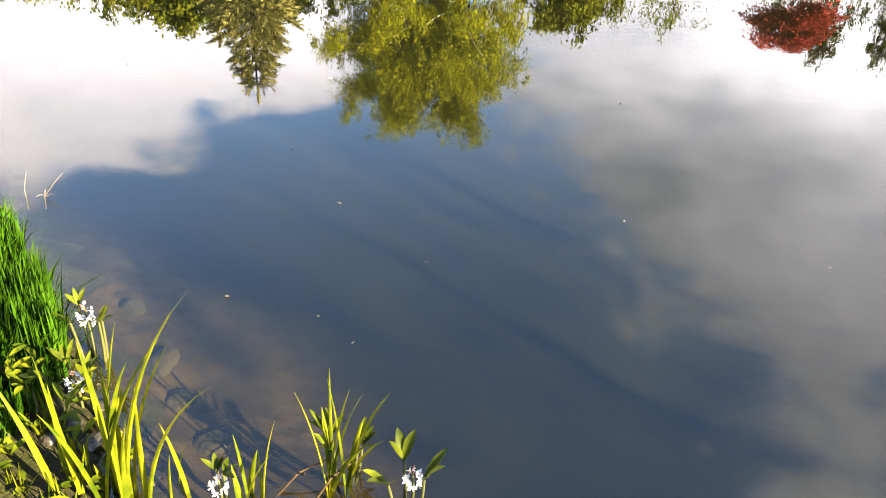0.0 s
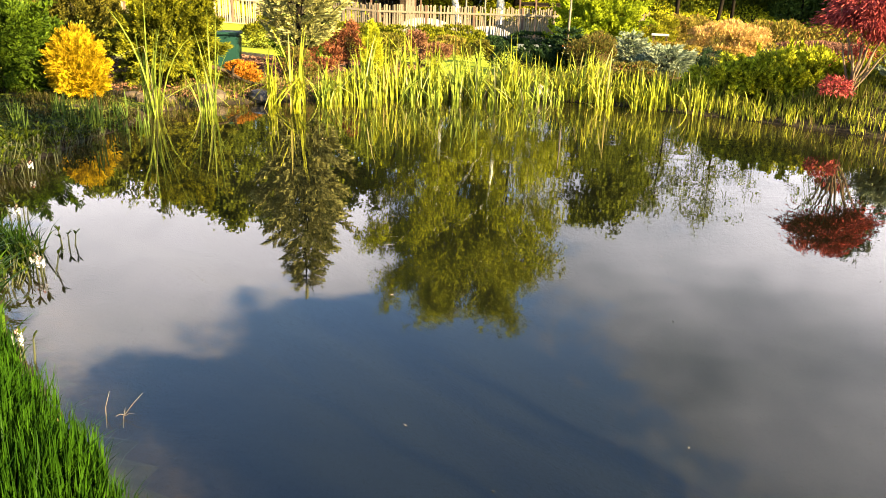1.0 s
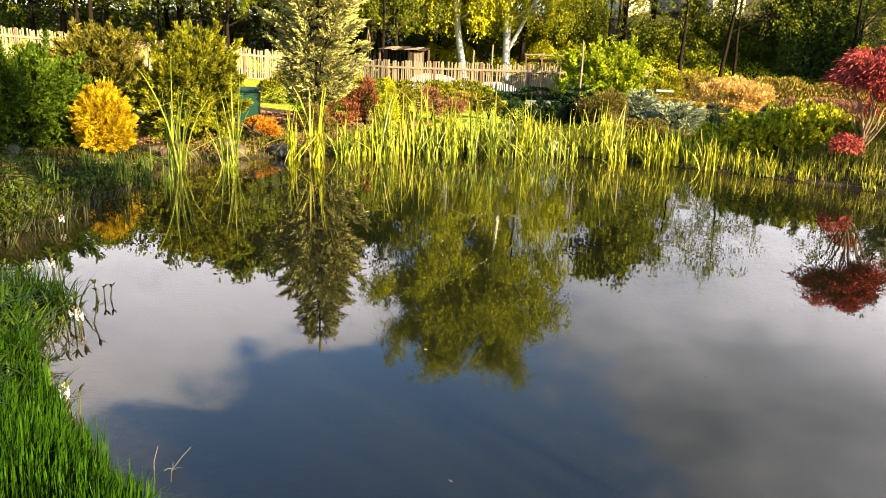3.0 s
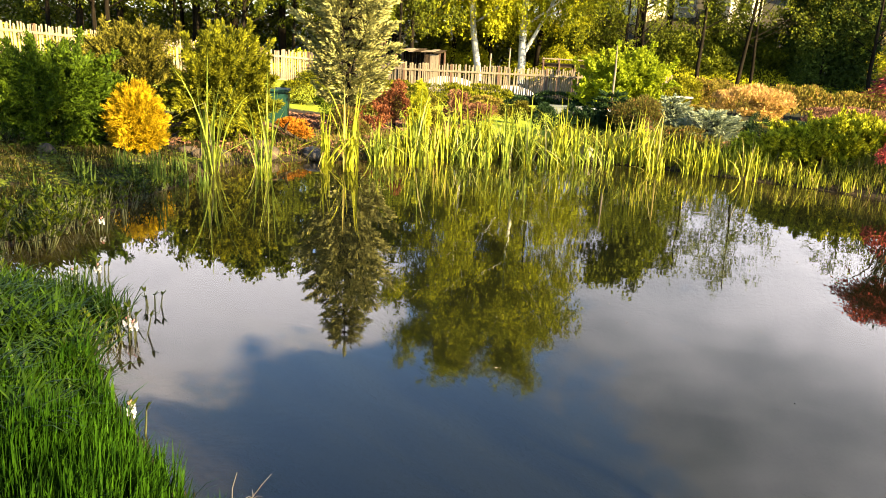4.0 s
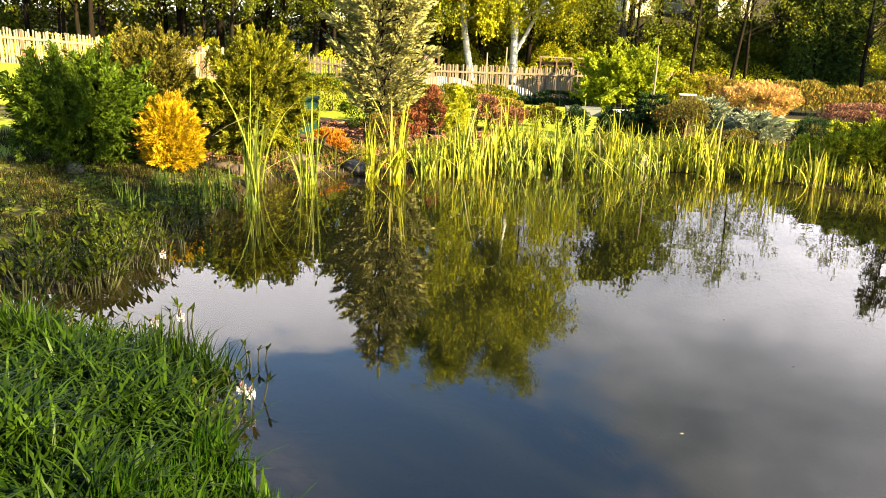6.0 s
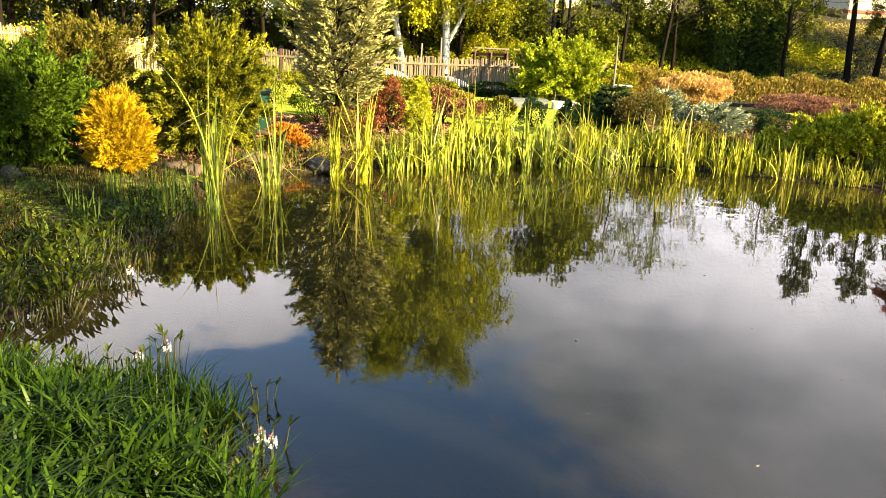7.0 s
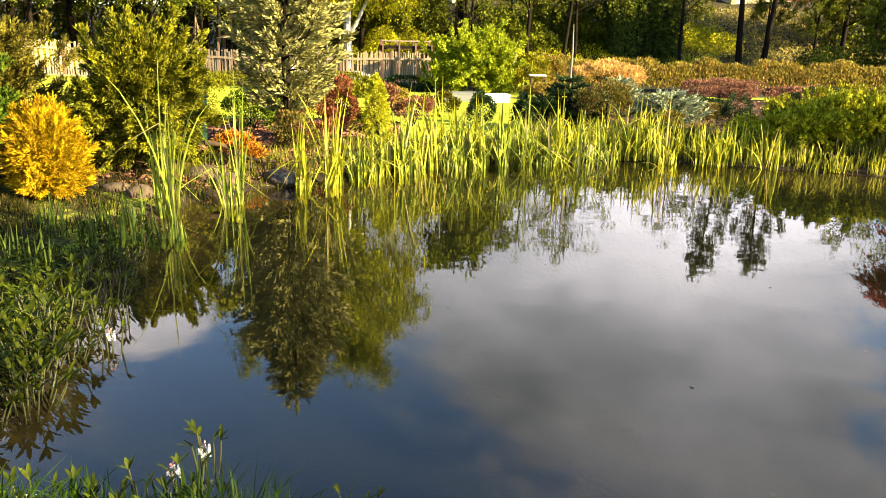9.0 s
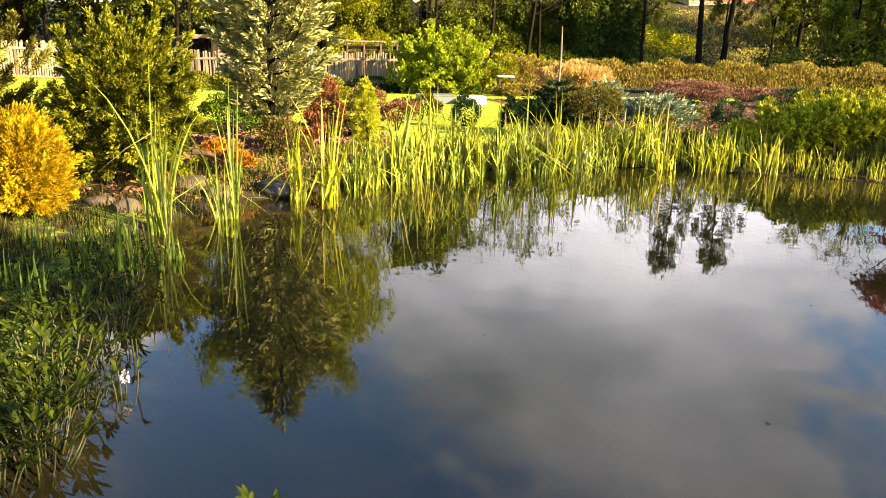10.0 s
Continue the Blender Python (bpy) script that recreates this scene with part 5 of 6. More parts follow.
def cold_frame(x, y, w, d, h, label, paint):
    top = thing("cold_frame", (x, y, on_ground(x, y) - 0.02), label, "planter", turn=3)
    for sy in (-1, 1):
        part("side", box_bm(w, 0.03, h, 0.005, (0, sy * d / 2, h / 2)), paint, top)
    for sx in (-1, 1):
        part("end", box_bm(0.03, d - 0.035, h, 0.005, (sx * (w / 2 - 0.015), 0, h / 2)), paint, top)
    part("cover", box_bm(w + 0.04, d + 0.04, 0.025, 0.005, (0, 0, h + 0.0145)), paint, top)


cold_frame(0.62, 22.6, 0.62, 0.42, 0.2, "white painted garden box on the lawn", M_WHITE)
cold_frame(-0.3, 22.9, 0.95, 0.5, 0.22, "low grey garden box on the lawn", M_GREYBOX)


def garden_table(x, y, w, d, h):
    top = thing("garden_table", (x, y, on_ground(x, y) - 0.02), "pale weathered garden table among the shrubs", "table", turn=-8)
    part("tabletop", box_bm(w, d, 0.06, 0.01, (0, 0, h)), M_TARP, top)
    for sx in (-1, 1):
        for sy in (-1, 1):
            part("leg", box_bm(0.07, 0.07, h, 0.006, (sx * (w / 2 - 0.1), sy * (d / 2 - 0.1), h / 2)), M_POST, top)


garden_table(5.0, 36.4, 0.75, 0.6, 0.86)

# ---- stones and driftwood ----


def stone(name, label, x, y, size, material, seed, sink=0.25, turn=0.0, category="stone", group=""):
    bm = bmesh.new()
    bmesh.ops.create_icosphere(bm, subdivisions=4, radius=1)
    d = np.array([v.co for v in bm.verts])
    r = 1 + 0.22 * lumps(d, seed, 2.6) + 0.09 * lumps(d, seed + 9, 6) + 0.03 * lumps(d, seed + 5, 15)
    for v, k in zip(bm.verts, r):
        v.co = Vector((v.co.x * size[0] * k, v.co.y * size[1] * k, max(v.co.z, -0.6) * size[2] * k))
    me = bpy.data.meshes.new(name)
    bm.to_mesh(me)
    bm.free()
    me.polygons.foreach_set("use_smooth", np.ones(len(me.polygons), bool))
    me.materials.append(material)
    ob = new(name, me)
    ob.matrix_basis = pose(x, y, on_ground(x, y) + size[2] * (0.55 - sink), 0, 0, turn)
    return tagged(ob, label, category, group)


stone("stone", "pale rounded stone among the reeds", -0.05, 12.42, (0.2, 0.13, 0.13), M_WHITE_STONE, 1, 0.05)
stone("stone", "brown rounded stone on the shore", -5.3, 9.85, (0.13, 0.10, 0.11), M_STONE, 2, 0.55)
stone("stone", "brown rounded stone on the shore", -5.55, 10.05, (0.15, 0.12, 0.09), M_STONE, 3, 0.55)
stone("stone", "brown flat stone on the shore", -5.05, 10.05, (0.10, 0.08, 0.08), M_STONE, 4, 0.5)
stone("rock", "wet black rock at the water's edge", -4.0, 10.75, (0.19, 0.14, 0.11), M_WET, 5, category="rock")
stone("rock", "brown rock at the water's edge", -4.55, 10.45, (0.16, 0.12, 0.1), M_STONE, 6, category="rock")
stone("rock", "mossy brown rock below the barberry", -4.85, 10.75, (0.18, 0.14, 0.09), M_STONE, 7, category="rock")
stone("stone", "tan stone in the rough grass", -6.83, 8.8, (0.13, 0.1, 0.1), M_STONE, 8, 0.4)
stone("stone", "tan stone in the rough grass", -7.3, 7.2, (0.14, 0.1, 0.08), M_STONE, 9, 0.4)
for k, (x, y) in enumerate(((-0.78, 1.62), (-0.62, 1.48), (-0.9, 1.75), (-1.15, 2.1))):
    stone("stone", "flat silt-covered stone under shallow water", x, y, (0.06 + 0.02 * (k % 3), 0.05, 0.03), M_SILT, 20 + k, 0.6, k * 40, group="submerged stones")


for k, (x, y) in enumerate(((-0.98, 1.36), (-0.9, 1.3), (-1.04, 1.5), (-0.86, 1.38), (-0.94, 1.46), (-0.82, 1.24), (-1.0, 1.28), (-0.78, 1.33), (-0.72, 1.26))):
    stone("pebble", "small dark wet pebble on the muddy edge", x, y, (0.030 + 0.008 * (k % 3), 0.024 + 0.006 * (k % 2), 0.018), M_WET, 40 + k, 0.3, k * 55, group="pebbles on the muddy edge")


def driftwood():
    g = Geo()
    s = np.linspace(0, 1, 9)
    tube(g, np.stack([0.75 * s, 0.25 * s, 0.30 - 0.28 * s + 0.03 * np.sin(s * 7)], 1), 0.032 - 0.012 * s + 0.006 * np.sin(s * 19), 9)
    tube(g, [(0.3, 0.1, 0.2), (0.36, 0.0, 0.3), (0.42, -0.05, 0.36)], [0.03, 0.02, 0.008], 6)
    ob = new("driftwood", g.mesh("driftwood", M_LOG))
    ob.matrix_basis = pose(-4.85, 11.0, on_ground(-4.85, 11.0) + 0.02)
    tagged(ob, "dark weathered branch lying on the shore", "driftwood")


driftwood()

# ---- reeds and water plants ----


def leaf_object(top, material, base, heading, lean, h, w, segs=6, kink=None):
    g = Geo()
    blades(g, np.array([base], float), np.array([heading]), lean, h, w, segs, True, kink)
    return part("leaf", g, material, top)


def reed_clump(label, n, h, spread, w, material, lean=0.16, kink=0.15, category="reed", name="reed_clump", group="reeds on the far shore"):
    top = thing(name, (0, 0, 0), label, category, group)
    for _ in range(n):
        a, r = RNG.uniform(0, 6.28), spread * math.sqrt(RNG.uniform(0, 1))
        bent = np.array([RNG.uniform(0.5, 1.3)]) if RNG.uniform() < kink else None
        leaf_object(top, material, (r * math.cos(a), r * math.sin(a), 0), RNG.uniform(0, 6.28), abs(RNG.normal(0, lean)),
                    h * RNG.uniform(0.45, 1.08), w * RNG.uniform(0.7, 1.2), 5, bent)
    return top


def place(proto, x, y, scale=1.0, turn=0.0, z=None):
    ob = copy_thing(proto, pose(x, y, (min(on_ground(x, y), 0.1) if z is None else z) - 0.02, 0, 0, turn))
    ob.scale = (scale, scale, scale)
    return ob


def moved(proto, x, y, turn=0.0):
    proto.matrix_basis = pose(x, y, min(on_ground(x, y), 0.1) - 0.02, 0, 0, turn)
    return proto


moved(reed_clump("tall cattail clump standing in the water", 20, 1.6, 0.10, 0.029, M_REED_PALE, 0.3, 0.4), -4.93, 9.35)
moved(reed_clump("tall cattail clump standing in the water", 22, 1.42, 0.12, 0.030, M_REED_PALE, 0.32, 0.35), -4.4, 9.85)
moved(reed_clump("tall cattail clump standing in the water", 20, 1.15, 0.10, 0.036, M_REED, 0.4, 0.3), -3.75, 10.55)
moved(reed_clump("tall cattail clump standing in the water", 22, 1.25, 0.13, 0.036, M_REED, 0.4, 0.3), -3.45, 10.72)
moved(reed_clump("single tall cattail with bent leaves", 11, 1.25, 0.04, 0.036, M_REED_PALE, 0.2, 0.4), -2.6, 11.35)
moved(reed_clump("tall cattail clump standing in the water", 13, 1.2, 0.06, 0.036, M_REED_PALE, 0.2, 0.2), -1.28, 11.85)
moved(reed_clump("tall cattail clump standing in the water", 16, 1.12, 0.12, 0.036, M_REED_PALE, 0.3, 0.25), -0.95, 12.0)
moved(reed_clump("tall cattail clump standing in the water", 16, 1.0, 0.14, 0.036, M_REED, 0.3, 0.25), -0.5, 12.1)
belt = [reed_clump("dense yellow-green reeds in shallow water", 24, h, 0.2, 0.034, M_REED if k % 2 else M_REED_PALE, 0.42, 0.3) for k, h in enumerate((0.84, 1.0, 0.72, 0.9))]
low = [reed_clump("short yellow-green iris leaves along the shore", 20, h, 0.2, 0.03, M_REED, 0.4, 0.2) for h in (0.5, 0.6, 0.42)]
spots = [(-3.05, 11.15), (-2.3, 11.75), (-1.95, 11.7), (-1.6, 12.0)]
for p, (x, y) in zip(belt, spots):
    moved(p, x, y)
for k in range(34):
    x = -3.2 + 4.2 * ((k + RNG.uniform(0, 0.9)) / 34) ** 1.15
    y = np.interp(x, [-3.4, -2.6, -1.8, -0.5, 0.8, 1.7], [11.05, 11.5, 11.85, 12.1, 12.1, 11.9]) + RNG.uniform(-0.15, 0.4)
    place(belt[k % 4], x, y, RNG.choice([0.5, 0.65, 0.8, 0.95, 1.1]) * RNG.uniform(0.9, 1.1), RNG.uniform(0, 360))
for p, x in zip(low, (1.0, 1.6, 2.2)):
    moved(p, x, 12.0)
for k in range(46):
    x = 0.4 + 5.4 * (k + RNG.uniform(0, 0.9)) / 46
    y = np.interp(x, [0.4, 0.8, 1.7, 2.5, 3.6, 4.54, 5.6], [12.3, 12.25, 11.95, 11.6, 11.15, 10.5, 9.9]) + RNG.uniform(-0.02, 0.4)
    place(low[k % 3], x, y, RNG.uniform(0.55, 1.2) * np.interp(x, [2.2, 4.0], [1.0, 0.5]), RNG.uniform(0, 360))
tuft = [reed_clump("bluish green iris tuft on the bank", 14, h, 0.12, 0.026, M_IRIS_DARK, 0.2, 0.05, "iris", "iris_tuft", "iris tufts on the bank") for h in (0.42, 0.5)]
moved(tuft[0], -4.85, 8.3), moved(tuft[1], -5.0, 8.05)
for k, (x, y, s) in enumerate(((-5.3, 8.5, 0.9), (-5.55, 8.3, 0.8), (-5.75, 8.6, 0.75), (-5.2, 8.0, 0.8), (-4.7, 8.6, 1.0), (-5.6, 7.6, 0.7), (-5.5, 6.8, 0.8), (-5.3, 7.2, 0.8),
                               (-5.65, 6.2, 0.9), (-5.9, 8.0, 0.7), (-5.1, 8.8, 0.9))):
    place(tuft[k % 2], x, y, s, k * 50)


def leaf_on_stalk(top, base, tip, n, size, material, heading):
    g = Geo()
    b, t = np.array(base, float), np.array(tip, float)
    s = np.linspace(0, 1, 5)[:, None]
    tube(g, b + (t - b) * s + np.array([0.004, 0, 0]) * np.sin(s * 3.1), np.linspace(0.006, 0.0042, 5), 6)
    part("stalk", g, M_STEM, top)
    for k in range(n):
        g = Geo()
        a = heading + (k - (n - 1) / 2) * RNG.uniform(0.7, 1.3)
        d = np.array([[math.cos(a) * 0.8, math.sin(a) * 0.8, RNG.uniform(0.5, 1.6)]])
        ovals(g, t[None], d, size * RNG.uniform(0.8, 1.3), size * RNG.uniform(0.26, 0.36), np.array([0, 0, 1.0]))
        part("leaf", g, material, top)


def flower_spike(top, base, h):
    g = Geo()
    b = np.array(base, float)
    tube(g, [b, b + [0.005, 0, h * 0.6], b + [0.0, 0.004, h]], [0.005, 0.004, 0.003], 6)
    part("flower_stalk", g, M_STEM, top)
    for k in range(12):
        z = h * 0.74 + h * 0.30 * k / 12
        a = k * 2.4
        c = b + [0.017 * math.cos(a), 0.017 * math.sin(a), z]
        g = Geo()
        if k < 9:
            out, side, up = np.array([math.cos(a), math.sin(a), 0.2]), np.array([-math.sin(a), math.cos(a), 0]), np.array([0, 0, 1.0])
            for j in range(5):
                e = j * 1.2566
                ovals(g, c[None], (out * 0.6 + side * math.cos(e) + up * math.sin(e))[None], 0.016, 0.009)
            part("blossom", g, M_PETAL, top, "white star-shaped blossom")
        else:
            ovals(g, c[None] - [[0.012 * math.cos(a), 0.012 * math.sin(a), 0]], np.array([[math.cos(a) * 0.4, math.sin(a) * 0.4, 1.0]]), 0.017, 0.011)
            part("bud", g, M_BUD, top, "pink bud")


def bogbean(label, x, y, stalks, h, size=0.075, flower=0, spread=0.06, z=None):
    top = thing("bogbean", (x, y, min(on_ground(x, y), 0.06) if z is None else z), label, "bogbean", "bogbean plants")
    drop = 0.0 if z is None else 0.06
    for k in range(stalks):
        a = k * 2.2 + RNG.uniform(-0.4, 0.4)
        r = spread * RNG.uniform(0.2, 1)
        base = (r * math.cos(a), r * math.sin(a), -drop)
        tip = (r * 1.5 * math.cos(a), r * 1.5 * math.sin(a), h * RNG.uniform(0.6, 1.0))
        leaf_on_stalk(top, base, tip, 3, size, M_BOG, a)
    for k in range(flower):
        flower_spike(top, (RNG.uniform(-1, 1) * spread * 0.6, RNG.uniform(-1, 1) * spread * 0.6, -drop), h * RNG.uniform(1.0, 1.2))
    return top


bogbean("bogbean leaves rising from open water", -3.24, 4.62, 4, 0.085, 0.05, 0, 0.07, 0.0)
bogbean("bogbean leaves and a white flower in open water", -3.86, 5.05, 5, 0.15, 0.062, 1, 0.08, 0.0)
bogbean("bogbean with a white flower standing in open water", -4.6, 6.25, 3, 0.16, 0.065, 1, 0.06, 0.0)
bogbean("bogbean leaves rising from open water", -4.64, 6.75, 3, 0.12, 0.055, 0, 0.05, 0.0)
bogbean("bogbean with white flowers at the grass edge", -3.1, 4.1, 6, 0.16, 0.06, 2, 0.10, 0.0)
bogbean("bogbean with a white flower at the grass edge", -2.45, 3.0, 2, 0.2, 0.05, 1, 0.04, 0.0)
bogbean("bogbean with a white flower at the grass edge", -4.45, 4.71, 5, 0.12, 0.06, 1, 0.08, 0.0)
bogbean("bogbean leaves at the grass edge", -4.29, 4.70, 4, 0.11, 0.06, 0, 0.08, 0.0)
bogbean("bogbean leaves at the grass edge", -4.18, 4.72, 4, 0.12, 0.06, 0, 0.08, 0.0)
bogbean("bogbean leaves at the grass edge", -4.07, 4.76, 3, 0.13, 0.06, 0, 0.08, 0.0)
bogbean("bogbean with a white flower at the grass edge", -3.95, 4.71, 4, 0.11, 0.06, 1, 0.08, 0.0)
bogbean("bogbean with a white flower at the grass edge", -3.93, 4.85, 3, 0.15, 0.06, 1, 0.08, 0.0)
bogbean("bogbean leaves at the grass edge", -3.81, 4.60, 5, 0.09, 0.06, 0, 0.08, 0.0)
bogbean("bogbean leaves at the grass edge", -4.07, 4.58, 5, 0.10, 0.06, 0, 0.08, 0.0)
bogbean("bogbean leaves at the grass edge", -3.61, 4.56, 3, 0.08, 0.06, 0, 0.08, 0.0)
bogbean("bogbean leaves at the grass edge", -4.50, 4.66, 5, 0.11, 0.06, 0, 0.08, 0.0)
clump = [bogbean("thick bogbean leaves along the bank", -4.95, 6.0, 16, 0.2, 0.085, 0, 0.17), bogbean("thick bogbean leaves along the bank", -5.1, 6.6, 14, 0.22, 0.085, 0, 0.17)]
for k, (x, y, s) in enumerate(((-4.85, 5.7, 1.0), (-4.95, 6.3, 1.1), (-5.0, 6.9, 1.0), (-5.05, 7.3, 0.8), (-5.15, 5.5, 1.0), (-5.3, 6.1, 1.0), (-5.4, 6.7, 0.9), (-5.05, 7.7, 0.7),
                               (-5.2, 5.35, 1.0), (-5.5, 5.3, 1.0), (-5.35, 5.75, 1.0), (-4.9, 6.0, 0.8), (-4.8, 6.2, 0.7), (-4.78, 6.65, 0.75), (-4.83, 7.1, 0.7), (-4.87, 7.55, 0.65), (-4.85, 5.8, 0.8), (-4.95, 5.5, 0.8), (-4.9, 7.95, 0.5), (-4.1, 4.38, 0.55), (-3.3, 4.08, 0.6), (-3.12, 3.82, 0.5), (-4.6, 4.45, 0.6))):
    place(clump[k % 2], x, y, s, k * 77, min(on_ground(x, y), 0.06) + 0.02)


def iris(label, x, y, specs, z=0.0):
    """specs: heading, lean, height and width of each leaf."""
    top = thing("iris", (x, y, z), label, "iris")
    for k, (a, lean, h, w) in enumerate(specs):
        leaf_object(top, M_IRIS, (0.03 * math.cos(k * 2.1), 0.03 * math.sin(k * 2.1), -0.05), radians(a), lean, h, w, 8)
    return top


iris("yellow-green iris with long curved leaves on the shore", -0.76, 1.14,
     ((10, 0.37, 0.84, 0.033), (-15, 0.3, 0.62, 0.028), (25, 0.4, 0.66, 0.027), (165, 0.05, 0.6, 0.027), (40, 0.2, 0.63, 0.027), (200, 0.25, 0.44, 0.024), (100, 0.12, 0.5, 0.024), (60, 0.3, 0.4, 0.024)))
iris("yellow-green iris with long curved leaves on the shore", -0.7, 1.13, ((5, 0.48, 0.58, 0.030), (20, 0.32, 0.62, 0.028), (-20, 0.25, 0.5, 0.027), (80, 0.15, 0.46, 0.024), (120, 0.2, 0.36, 0.023)))
iris("slender iris leaves on the shore", -0.86, 1.12, ((175, 0.05, 0.56, 0.024), (100, 0.1, 0.42, 0.024), (160, 0.3, 0.5, 0.021)))
iris("short yellow iris shoots at the water's edge", -0.4, 1.17, ((10, 0.18, 0.38, 0.013), (170, 0.1, 0.28, 0.014), (20, 0.4, 0.28, 0.020), (95, 0.1, 0.24, 0.012), (60, 0.3, 0.2, 0.024), (130, 0.3, 0.2, 0.022)))
iris("thin leaves beside the shore", -0.6, 1.18, ((170, 0.2, 0.32, 0.020), (10, 0.26, 0.24, 0.011), (80, 0.2, 0.2, 0.01)))
iris("bushy yellow-green water plant at the edge", -0.19, 1.26, ((170, 0.12, 0.45, 0.017), (80, 0.04, 0.44, 0.011), (10, 0.18, 0.45, 0.012), (5, 0.33, 0.45, 0.018), (20, 0.3, 0.38, 0.02), (175, 0.22, 0.43, 0.008),
                                                                 (40, 0.25, 0.3, 0.024), (120, 0.3, 0.28, 0.02), (60, 0.35, 0.26, 0.022), (-10, 0.45, 0.3, 0.02), (140, 0.15, 0.26, 0.02), (15, 0.5, 0.24, 0.024)))
bogbean("low leaves round the stems of a water plant", -0.19, 1.3, 5, 0.13, 0.06, 0, 0.05, 0.0)
bogbean("bogbean with a white flower at the near shore", 0.01, 1.24, 3, 0.15, 0.085, 1, 0.05, 0.0)
bogbean("bogbean with a white flower at the near shore", -0.48, 1.17, 2, 0.12, 0.05, 1, 0.03, 0.0)
bogbean("bogbean with a white flower beside tall grass", -0.99, 1.43, 4, 0.19, 0.06, 1, 0.05, 0.0)
bogbean("bogbean with a white flower beside tall grass", -1.07, 1.67, 4, 0.23, 0.055, 1, 0.05, 0.0)
bogbean("broad-leaved bogbean in the turf", -1.08, 1.35, 6, 0.12, 0.075, 0, 0.09)


for k, (x, y) in enumerate(((-1.0, 1.08), (-0.92, 0.98), (-1.12, 1.2), (-1.2, 1.05), (-0.85, 1.05), (-0.82, 1.15), (-0.9, 1.22), (-1.02, 1.32), (-0.78, 1.02))):
    iris("short bright green tuft in the turf", x, y, [(RNG.uniform(0, 360), abs(RNG.normal(0, 0.3)), RNG.uniform(0.08, 0.17), 0.009) for _ in range(16)], 0.05)


def twig(x, y):
    g = Geo()
    tube(g, [(0, 0, -0.05), (0.008, 0.0, 0.012), (0.04, 0.035, 0.06), (0.07, 0.07, 0.095)], [0.0022, 0.0022, 0.0018, 0.001], 5)
    tube(g, [(-0.08, 0.0, -0.06), (-0.08, 0.01, 0.04), (-0.065, 0.03, 0.11)], [0.002, 0.002, 0.001], 5)
    for a, z in ((0.3, 0.01), (2.0, 0.02), (4.0, 0.015), (5.2, 0.035)):
        tube(g, [(0.012, 0.004, z), (0.012 + 0.02 * math.cos(a), 0.004 + 0.02 * math.sin(a), z + 0.012), (0.012 + 0.04 * math.cos(a), 0.004 + 0.04 * math.sin(a), z + 0.008)],
             [0.0018, 0.0015, 0.001], 5)
    ob = new("twig", g.mesh("twig", M_TWIG))
    ob.matrix_basis = pose(x, y, 0)
    tagged(ob, "pale dead twig sticking out of the water", "twig")


twig(-1.72, 2.6)


def stick(x, y, dx, dy, rise, label):
    g = Geo()
    tube(g, [(0, 0, -0.01), (dx * 0.4, dy * 0.5, rise * 0.5 + 0.01), (dx, dy, rise)], [0.004, 0.0035, 0.0015], 5)
    tube(g, [(dx * 0.4, dy * 0.5, rise * 0.5 + 0.01), (dx * 0.55, dy * 0.3, rise * 0.9), (dx * 0.6, dy * 0.2, rise * 1.3)], [0.003, 0.002, 0.001], 5)
    ob = new("stick", g.mesh("stick", M_LOG))
    ob.matrix_basis = pose(x, y, 0.004)
    tagged(ob, label, "twig")


stick(-0.34, 1.2, 0.13, 0.09, 0.06, "thin dead brown stick lying at the water's edge")
stick(-0.24, 1.18, 0.12, 0.1, 0.09, "thin dead brown stick lying at the water's edge")


def floating(n):
    g = Geo()
    x, y = RNG.uniform(-3.5, 4.0, n), RNG.uniform(1.8, 10.5, n)
    ok = shore_distance(x, y) < -0.3
    x, y = x[ok], y[ok]
    a = RNG.uniform(0, 6.28, len(x))
    pos = np.stack([x, y, np.full(len(x), 0.003)], 1)
    leaves(g, pos, np.stack([np.cos(a), np.sin(a), 0 * a], 1), RNG.uniform(0.008, 0.03, len(x)), 0.008, 0.05)
    tagged(new("floating_bits", g.mesh("floating_bits", M_TWIG)), "tiny pale seeds and bits floating on the water", "debris", kind="stuff")


floating(90)


def grass(name, label, n, xr, yr, test, h, w, material, lean, segs, toward=None, patch=0.0):
    g = Geo()
    x, y = RNG.uniform(*xr, n), RNG.uniform(*yr, n)
    ok = test(x, y, shore_distance(x, y))
    x, y = x[ok], y[ok]
    if patch:
        keep = np.sin(x * 5.1 + np.sin(y * 3.3)) * np.sin(y * 4.7 + x) > RNG.uniform(-1, 1, len(x)) * (1 - patch) - patch * 0.4
        x, y = x[keep], y[keep]
    k = len(x)
    head = RNG.uniform(0, 6.28, k) if toward is None else RNG.normal(toward, 0.9, k)
    clumpy = 0.75 + 0.35 * np.sin(x * 7.3 + y * 2.1) * np.sin(y * 6.1 - x * 3.0)
    blades(g, np.stack([x, y, height(x, y) - 0.01], 1), head, np.abs(RNG.normal(lean, 0.25, k)), h * clumpy * RNG.uniform(0.5, 1.15, k),
           w * RNG.uniform(0.6, 1.3, k), segs, False)
    return tagged(new(name, g.mesh(name, material)), label, "grass", kind="stuff")


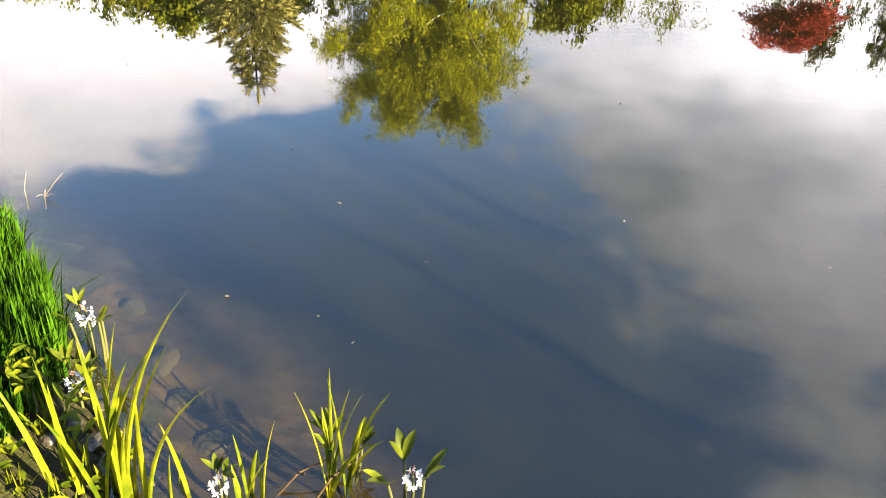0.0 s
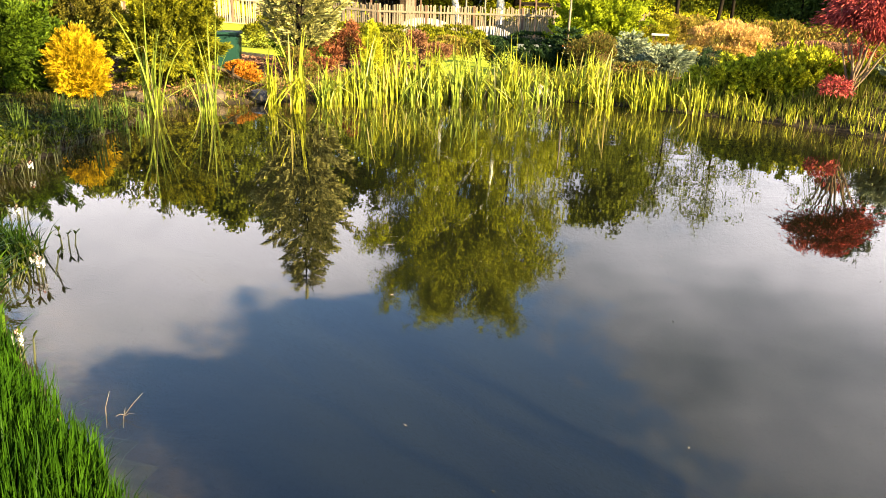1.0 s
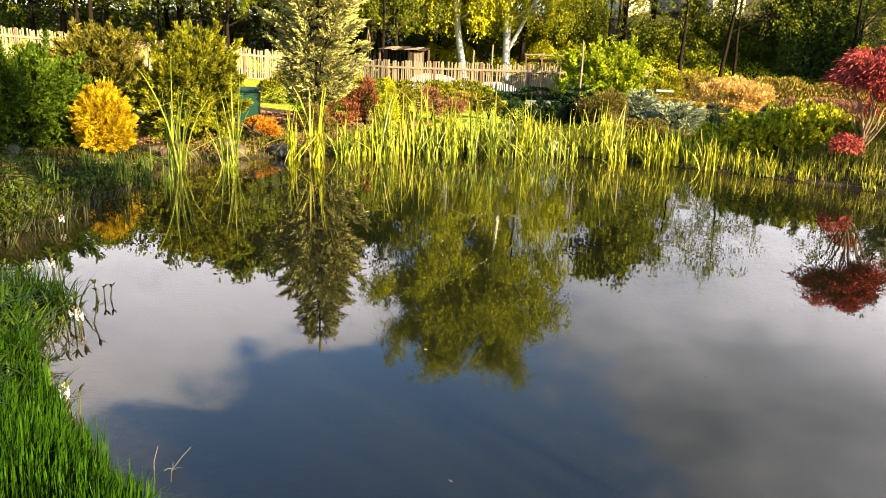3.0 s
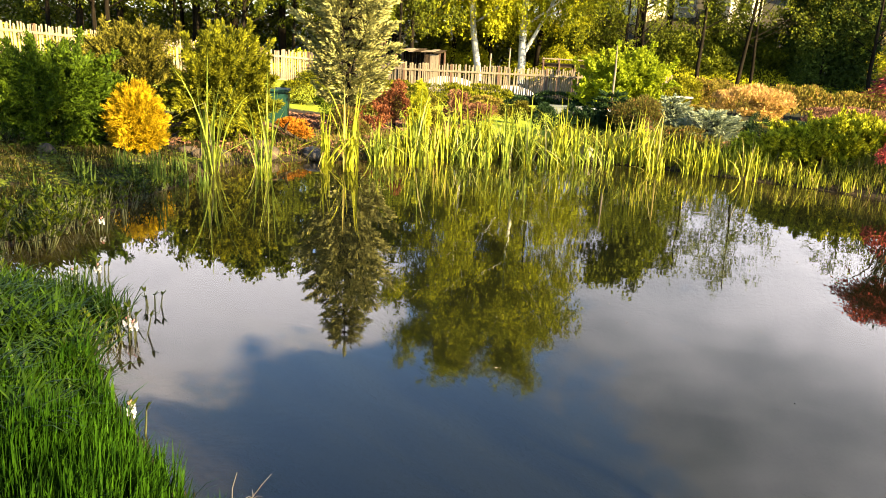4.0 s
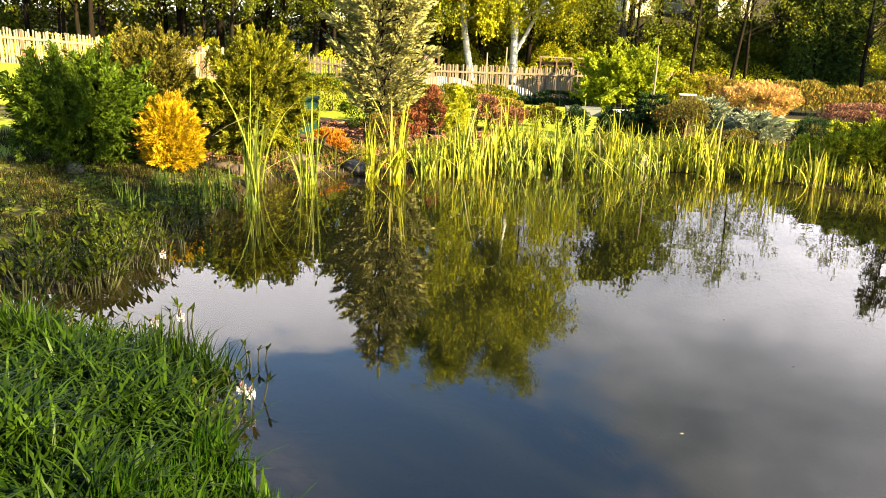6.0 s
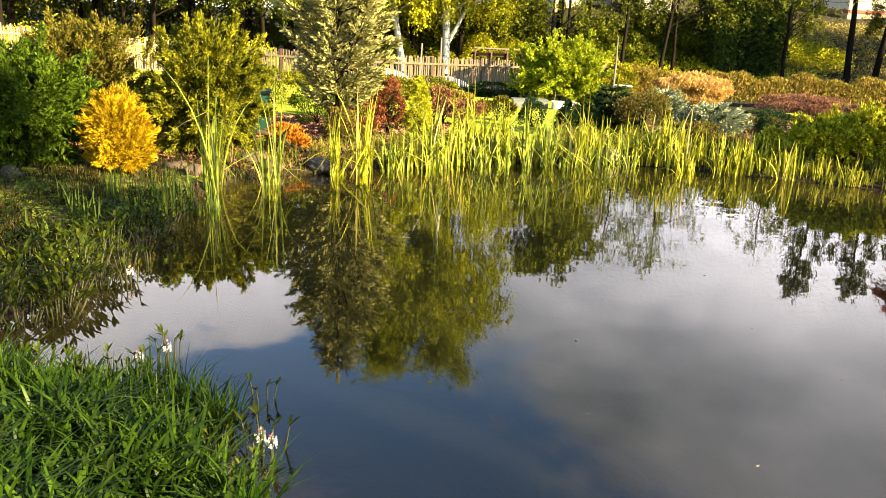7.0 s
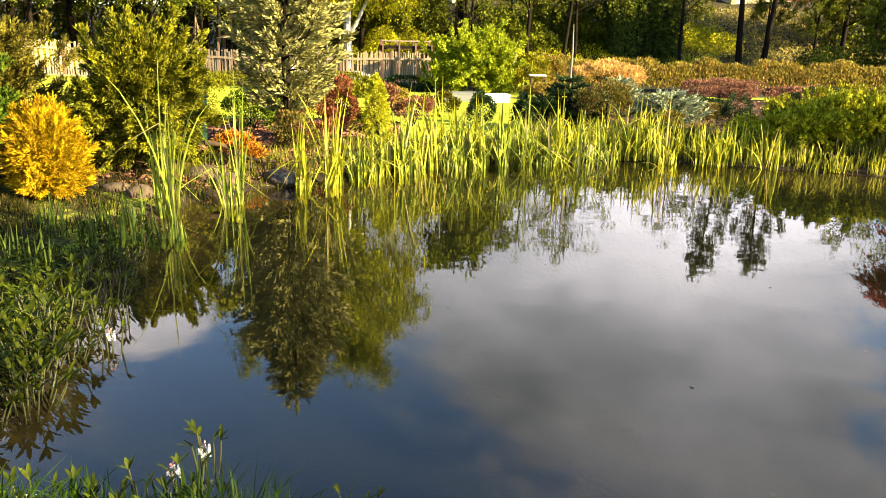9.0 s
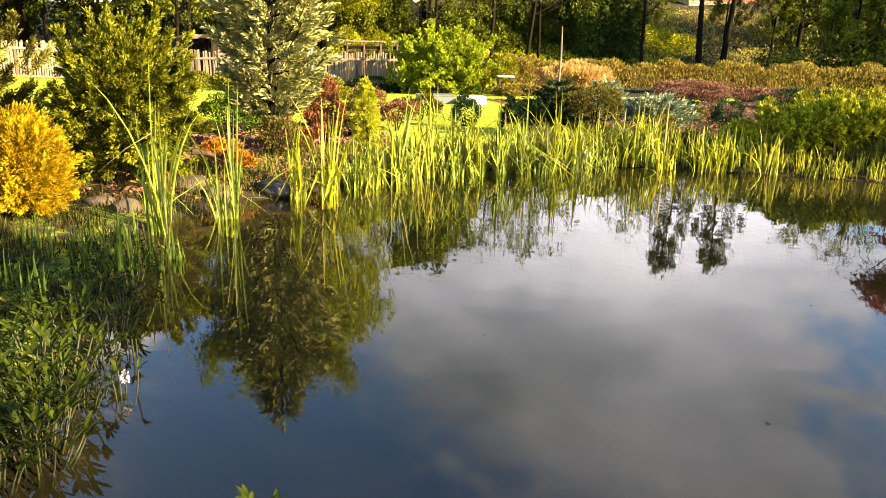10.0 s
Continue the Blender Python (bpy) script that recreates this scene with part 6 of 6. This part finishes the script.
def near_bank(x, y, d):
    line = (x + 0.62) * 0.75 + (y - 0.98) * 0.66
    d, y = d + np.where(d > 1.2, np.abs(RNG.normal(0, 0.35, len(d))), 0), y - np.abs(RNG.normal(0, 0.25, len(y)))
    return (d > np.where(y < 2.3, 0.02, 0.07)) & (d < 2.3 + 0.25 * np.sin(x * 3)) & (x < -1.08) & (y < 4.75) & (x > -5.6) & (y > 0.55)


grass("long_grass", "long fresh green grass hanging over the water", 90000, (-5.6, -1.0), (0.9, 5.0), lambda x, y, d: near_bank(x, y, d) & (x - y * 0.2 > -3.7),
      0.30, 0.009, M_GRASS, 0.25, 3, -0.2)
grass("weedy_grass", "fine drooping grass and weeds on the near bank", 20000, (-5.6, -2.6), (1.2, 5.2), lambda x, y, d: (d > 0.07) & (d < 2.3) & (x - y * 0.2 < -3.2) & (y < 4.75),
      0.38, 0.02, M_BLADE, 0.85, 5)
grass("weedy_grass", "grass and weeds rising from the shallows of the near bank", 4200, (-5.0, -3.3), (4.2, 4.95), lambda x, y, d: (d > -0.32) & (d < 0.3) & (y < 4.85 - 0.35 * (x + 4.2)),
      0.42, 0.013, M_BLADE, 0.5, 4)
grass("turf", "rough short grass on the bank", 52000, (-9.5, -4.85), (5.0, 11.0), lambda x, y, d: (d > 0.03), 0.14, 0.008, M_TURF, 0.5, 3, None, 0.3)
grass("turf", "rough short grass on the near bank", 44000, (-8.0, 3.0), (-2.6, 5.4), lambda x, y, d: (d > 0.0) & (d + RNG.uniform(0, 1.5, len(d)) < 4.0), 0.10, 0.006, M_TURF, 0.5, 2, None, 0.2)
grass("bank_grass", "uneven green grass on the bank behind the shore", 34000, (-8.5, 4.5), (-3.5, 1.5), lambda x, y, d: (d > 0.25) & ((y < 0.5) | (x < -3.7)),
      0.17, 0.011, M_GRASS, 0.5, 2, None, 0.3)
grass("shore_grass", "tufts of yellow-green grass along the far shore", 22000, (-5.2, 6.2), (9.4, 13.2), lambda x, y, d: (d > -0.03) & (d < 1.5) & (y > 9.6), 0.24, 0.008, M_SEDGE, 0.4, 3)
grass("sedge", "tall yellow-green sedge behind the reeds", 24000, (-0.6, 6.0), (11.0, 14.6), lambda x, y, d: (d > 0.15) & (d < 2.4) & (y > 10.6), 0.38, 0.011, M_SEDGE, 0.45, 3, None, 0.35)


def weeds(label, n, xr, yr, test, size, material):
    """Low broad-leaved weeds: a few oval leaves on each stem."""
    g = Geo()
    x, y = RNG.uniform(*xr, n), RNG.uniform(*yr, n)
    ok = test(x, y, shore_distance(x, y))
    x, y = x[ok], y[ok]
    z = height(x, y) + RNG.uniform(0.03, 0.26, len(x))
    for k in range(5):
        a = RNG.uniform(0, 6.28, len(x))
        d = np.stack([np.cos(a), np.sin(a), RNG.uniform(-0.2, 0.9, len(x))], 1)
        p = np.stack([x, y, z - 0.02 * k], 1)
        ovals(g, p, d, size * RNG.uniform(0.6, 1.3, len(x)), size * 0.38, np.array([0.2, 0.1, 1.0]))
    return tagged(new("weeds", g.mesh("weeds", material)), label, "weeds", kind="stuff")


weeds("broad-leaved weeds in the near bank grass", 160, (-4.9, -2.9), (3.2, 5.2), lambda x, y, d: (d > -0.08) & (d < 1.6), 0.055, M_WEED)
weeds("bogbean and creeping weeds on the boggy bank", 1100, (-7.6, -4.6), (4.8, 8.4), lambda x, y, d: (d > -0.15) & (d < 2.2) & (np.sin(x * 3.1) * np.sin(y * 2.7 + x) > -0.35), 0.06, M_WEED)


def litter(label, n, xr, yr, material):
    """Dead leaves and bark scraps lying on a bed."""
    g = Geo()
    x, y = RNG.uniform(*xr, n), RNG.uniform(*yr, n)
    ok = shore_distance(x, y) > 0.15
    x, y = x[ok], y[ok]
    a = RNG.uniform(0, 6.28, len(x))
    leaves(g, np.stack([x, y, height(x, y) + RNG.uniform(0.005, 0.03, len(x))], 1), np.stack([np.cos(a), np.sin(a), RNG.uniform(-0.1, 0.4, len(x))], 1),
           RNG.uniform(0.04, 0.10, len(x)), 0.035)
    return tagged(new("leaf_litter", g.mesh("leaf_litter", material)), label, "leaf litter", kind="stuff")


litter("brown bark scraps and dead leaves on the planting bed", 9000, (-7.2, -2.4), (10.2, 16.0), M_MULCH)
litter("brown bark scraps and dead leaves on the mulch bed", 7000, (1.4, 9.0), (13.0, 24.0), M_MULCH)
weeds("broad bright leaves at the muddy water's edge", 42, (-1.35, -0.72), (0.85, 1.5), lambda x, y, d: (d > -0.03) & (d < 0.5), 0.05, M_IRIS)
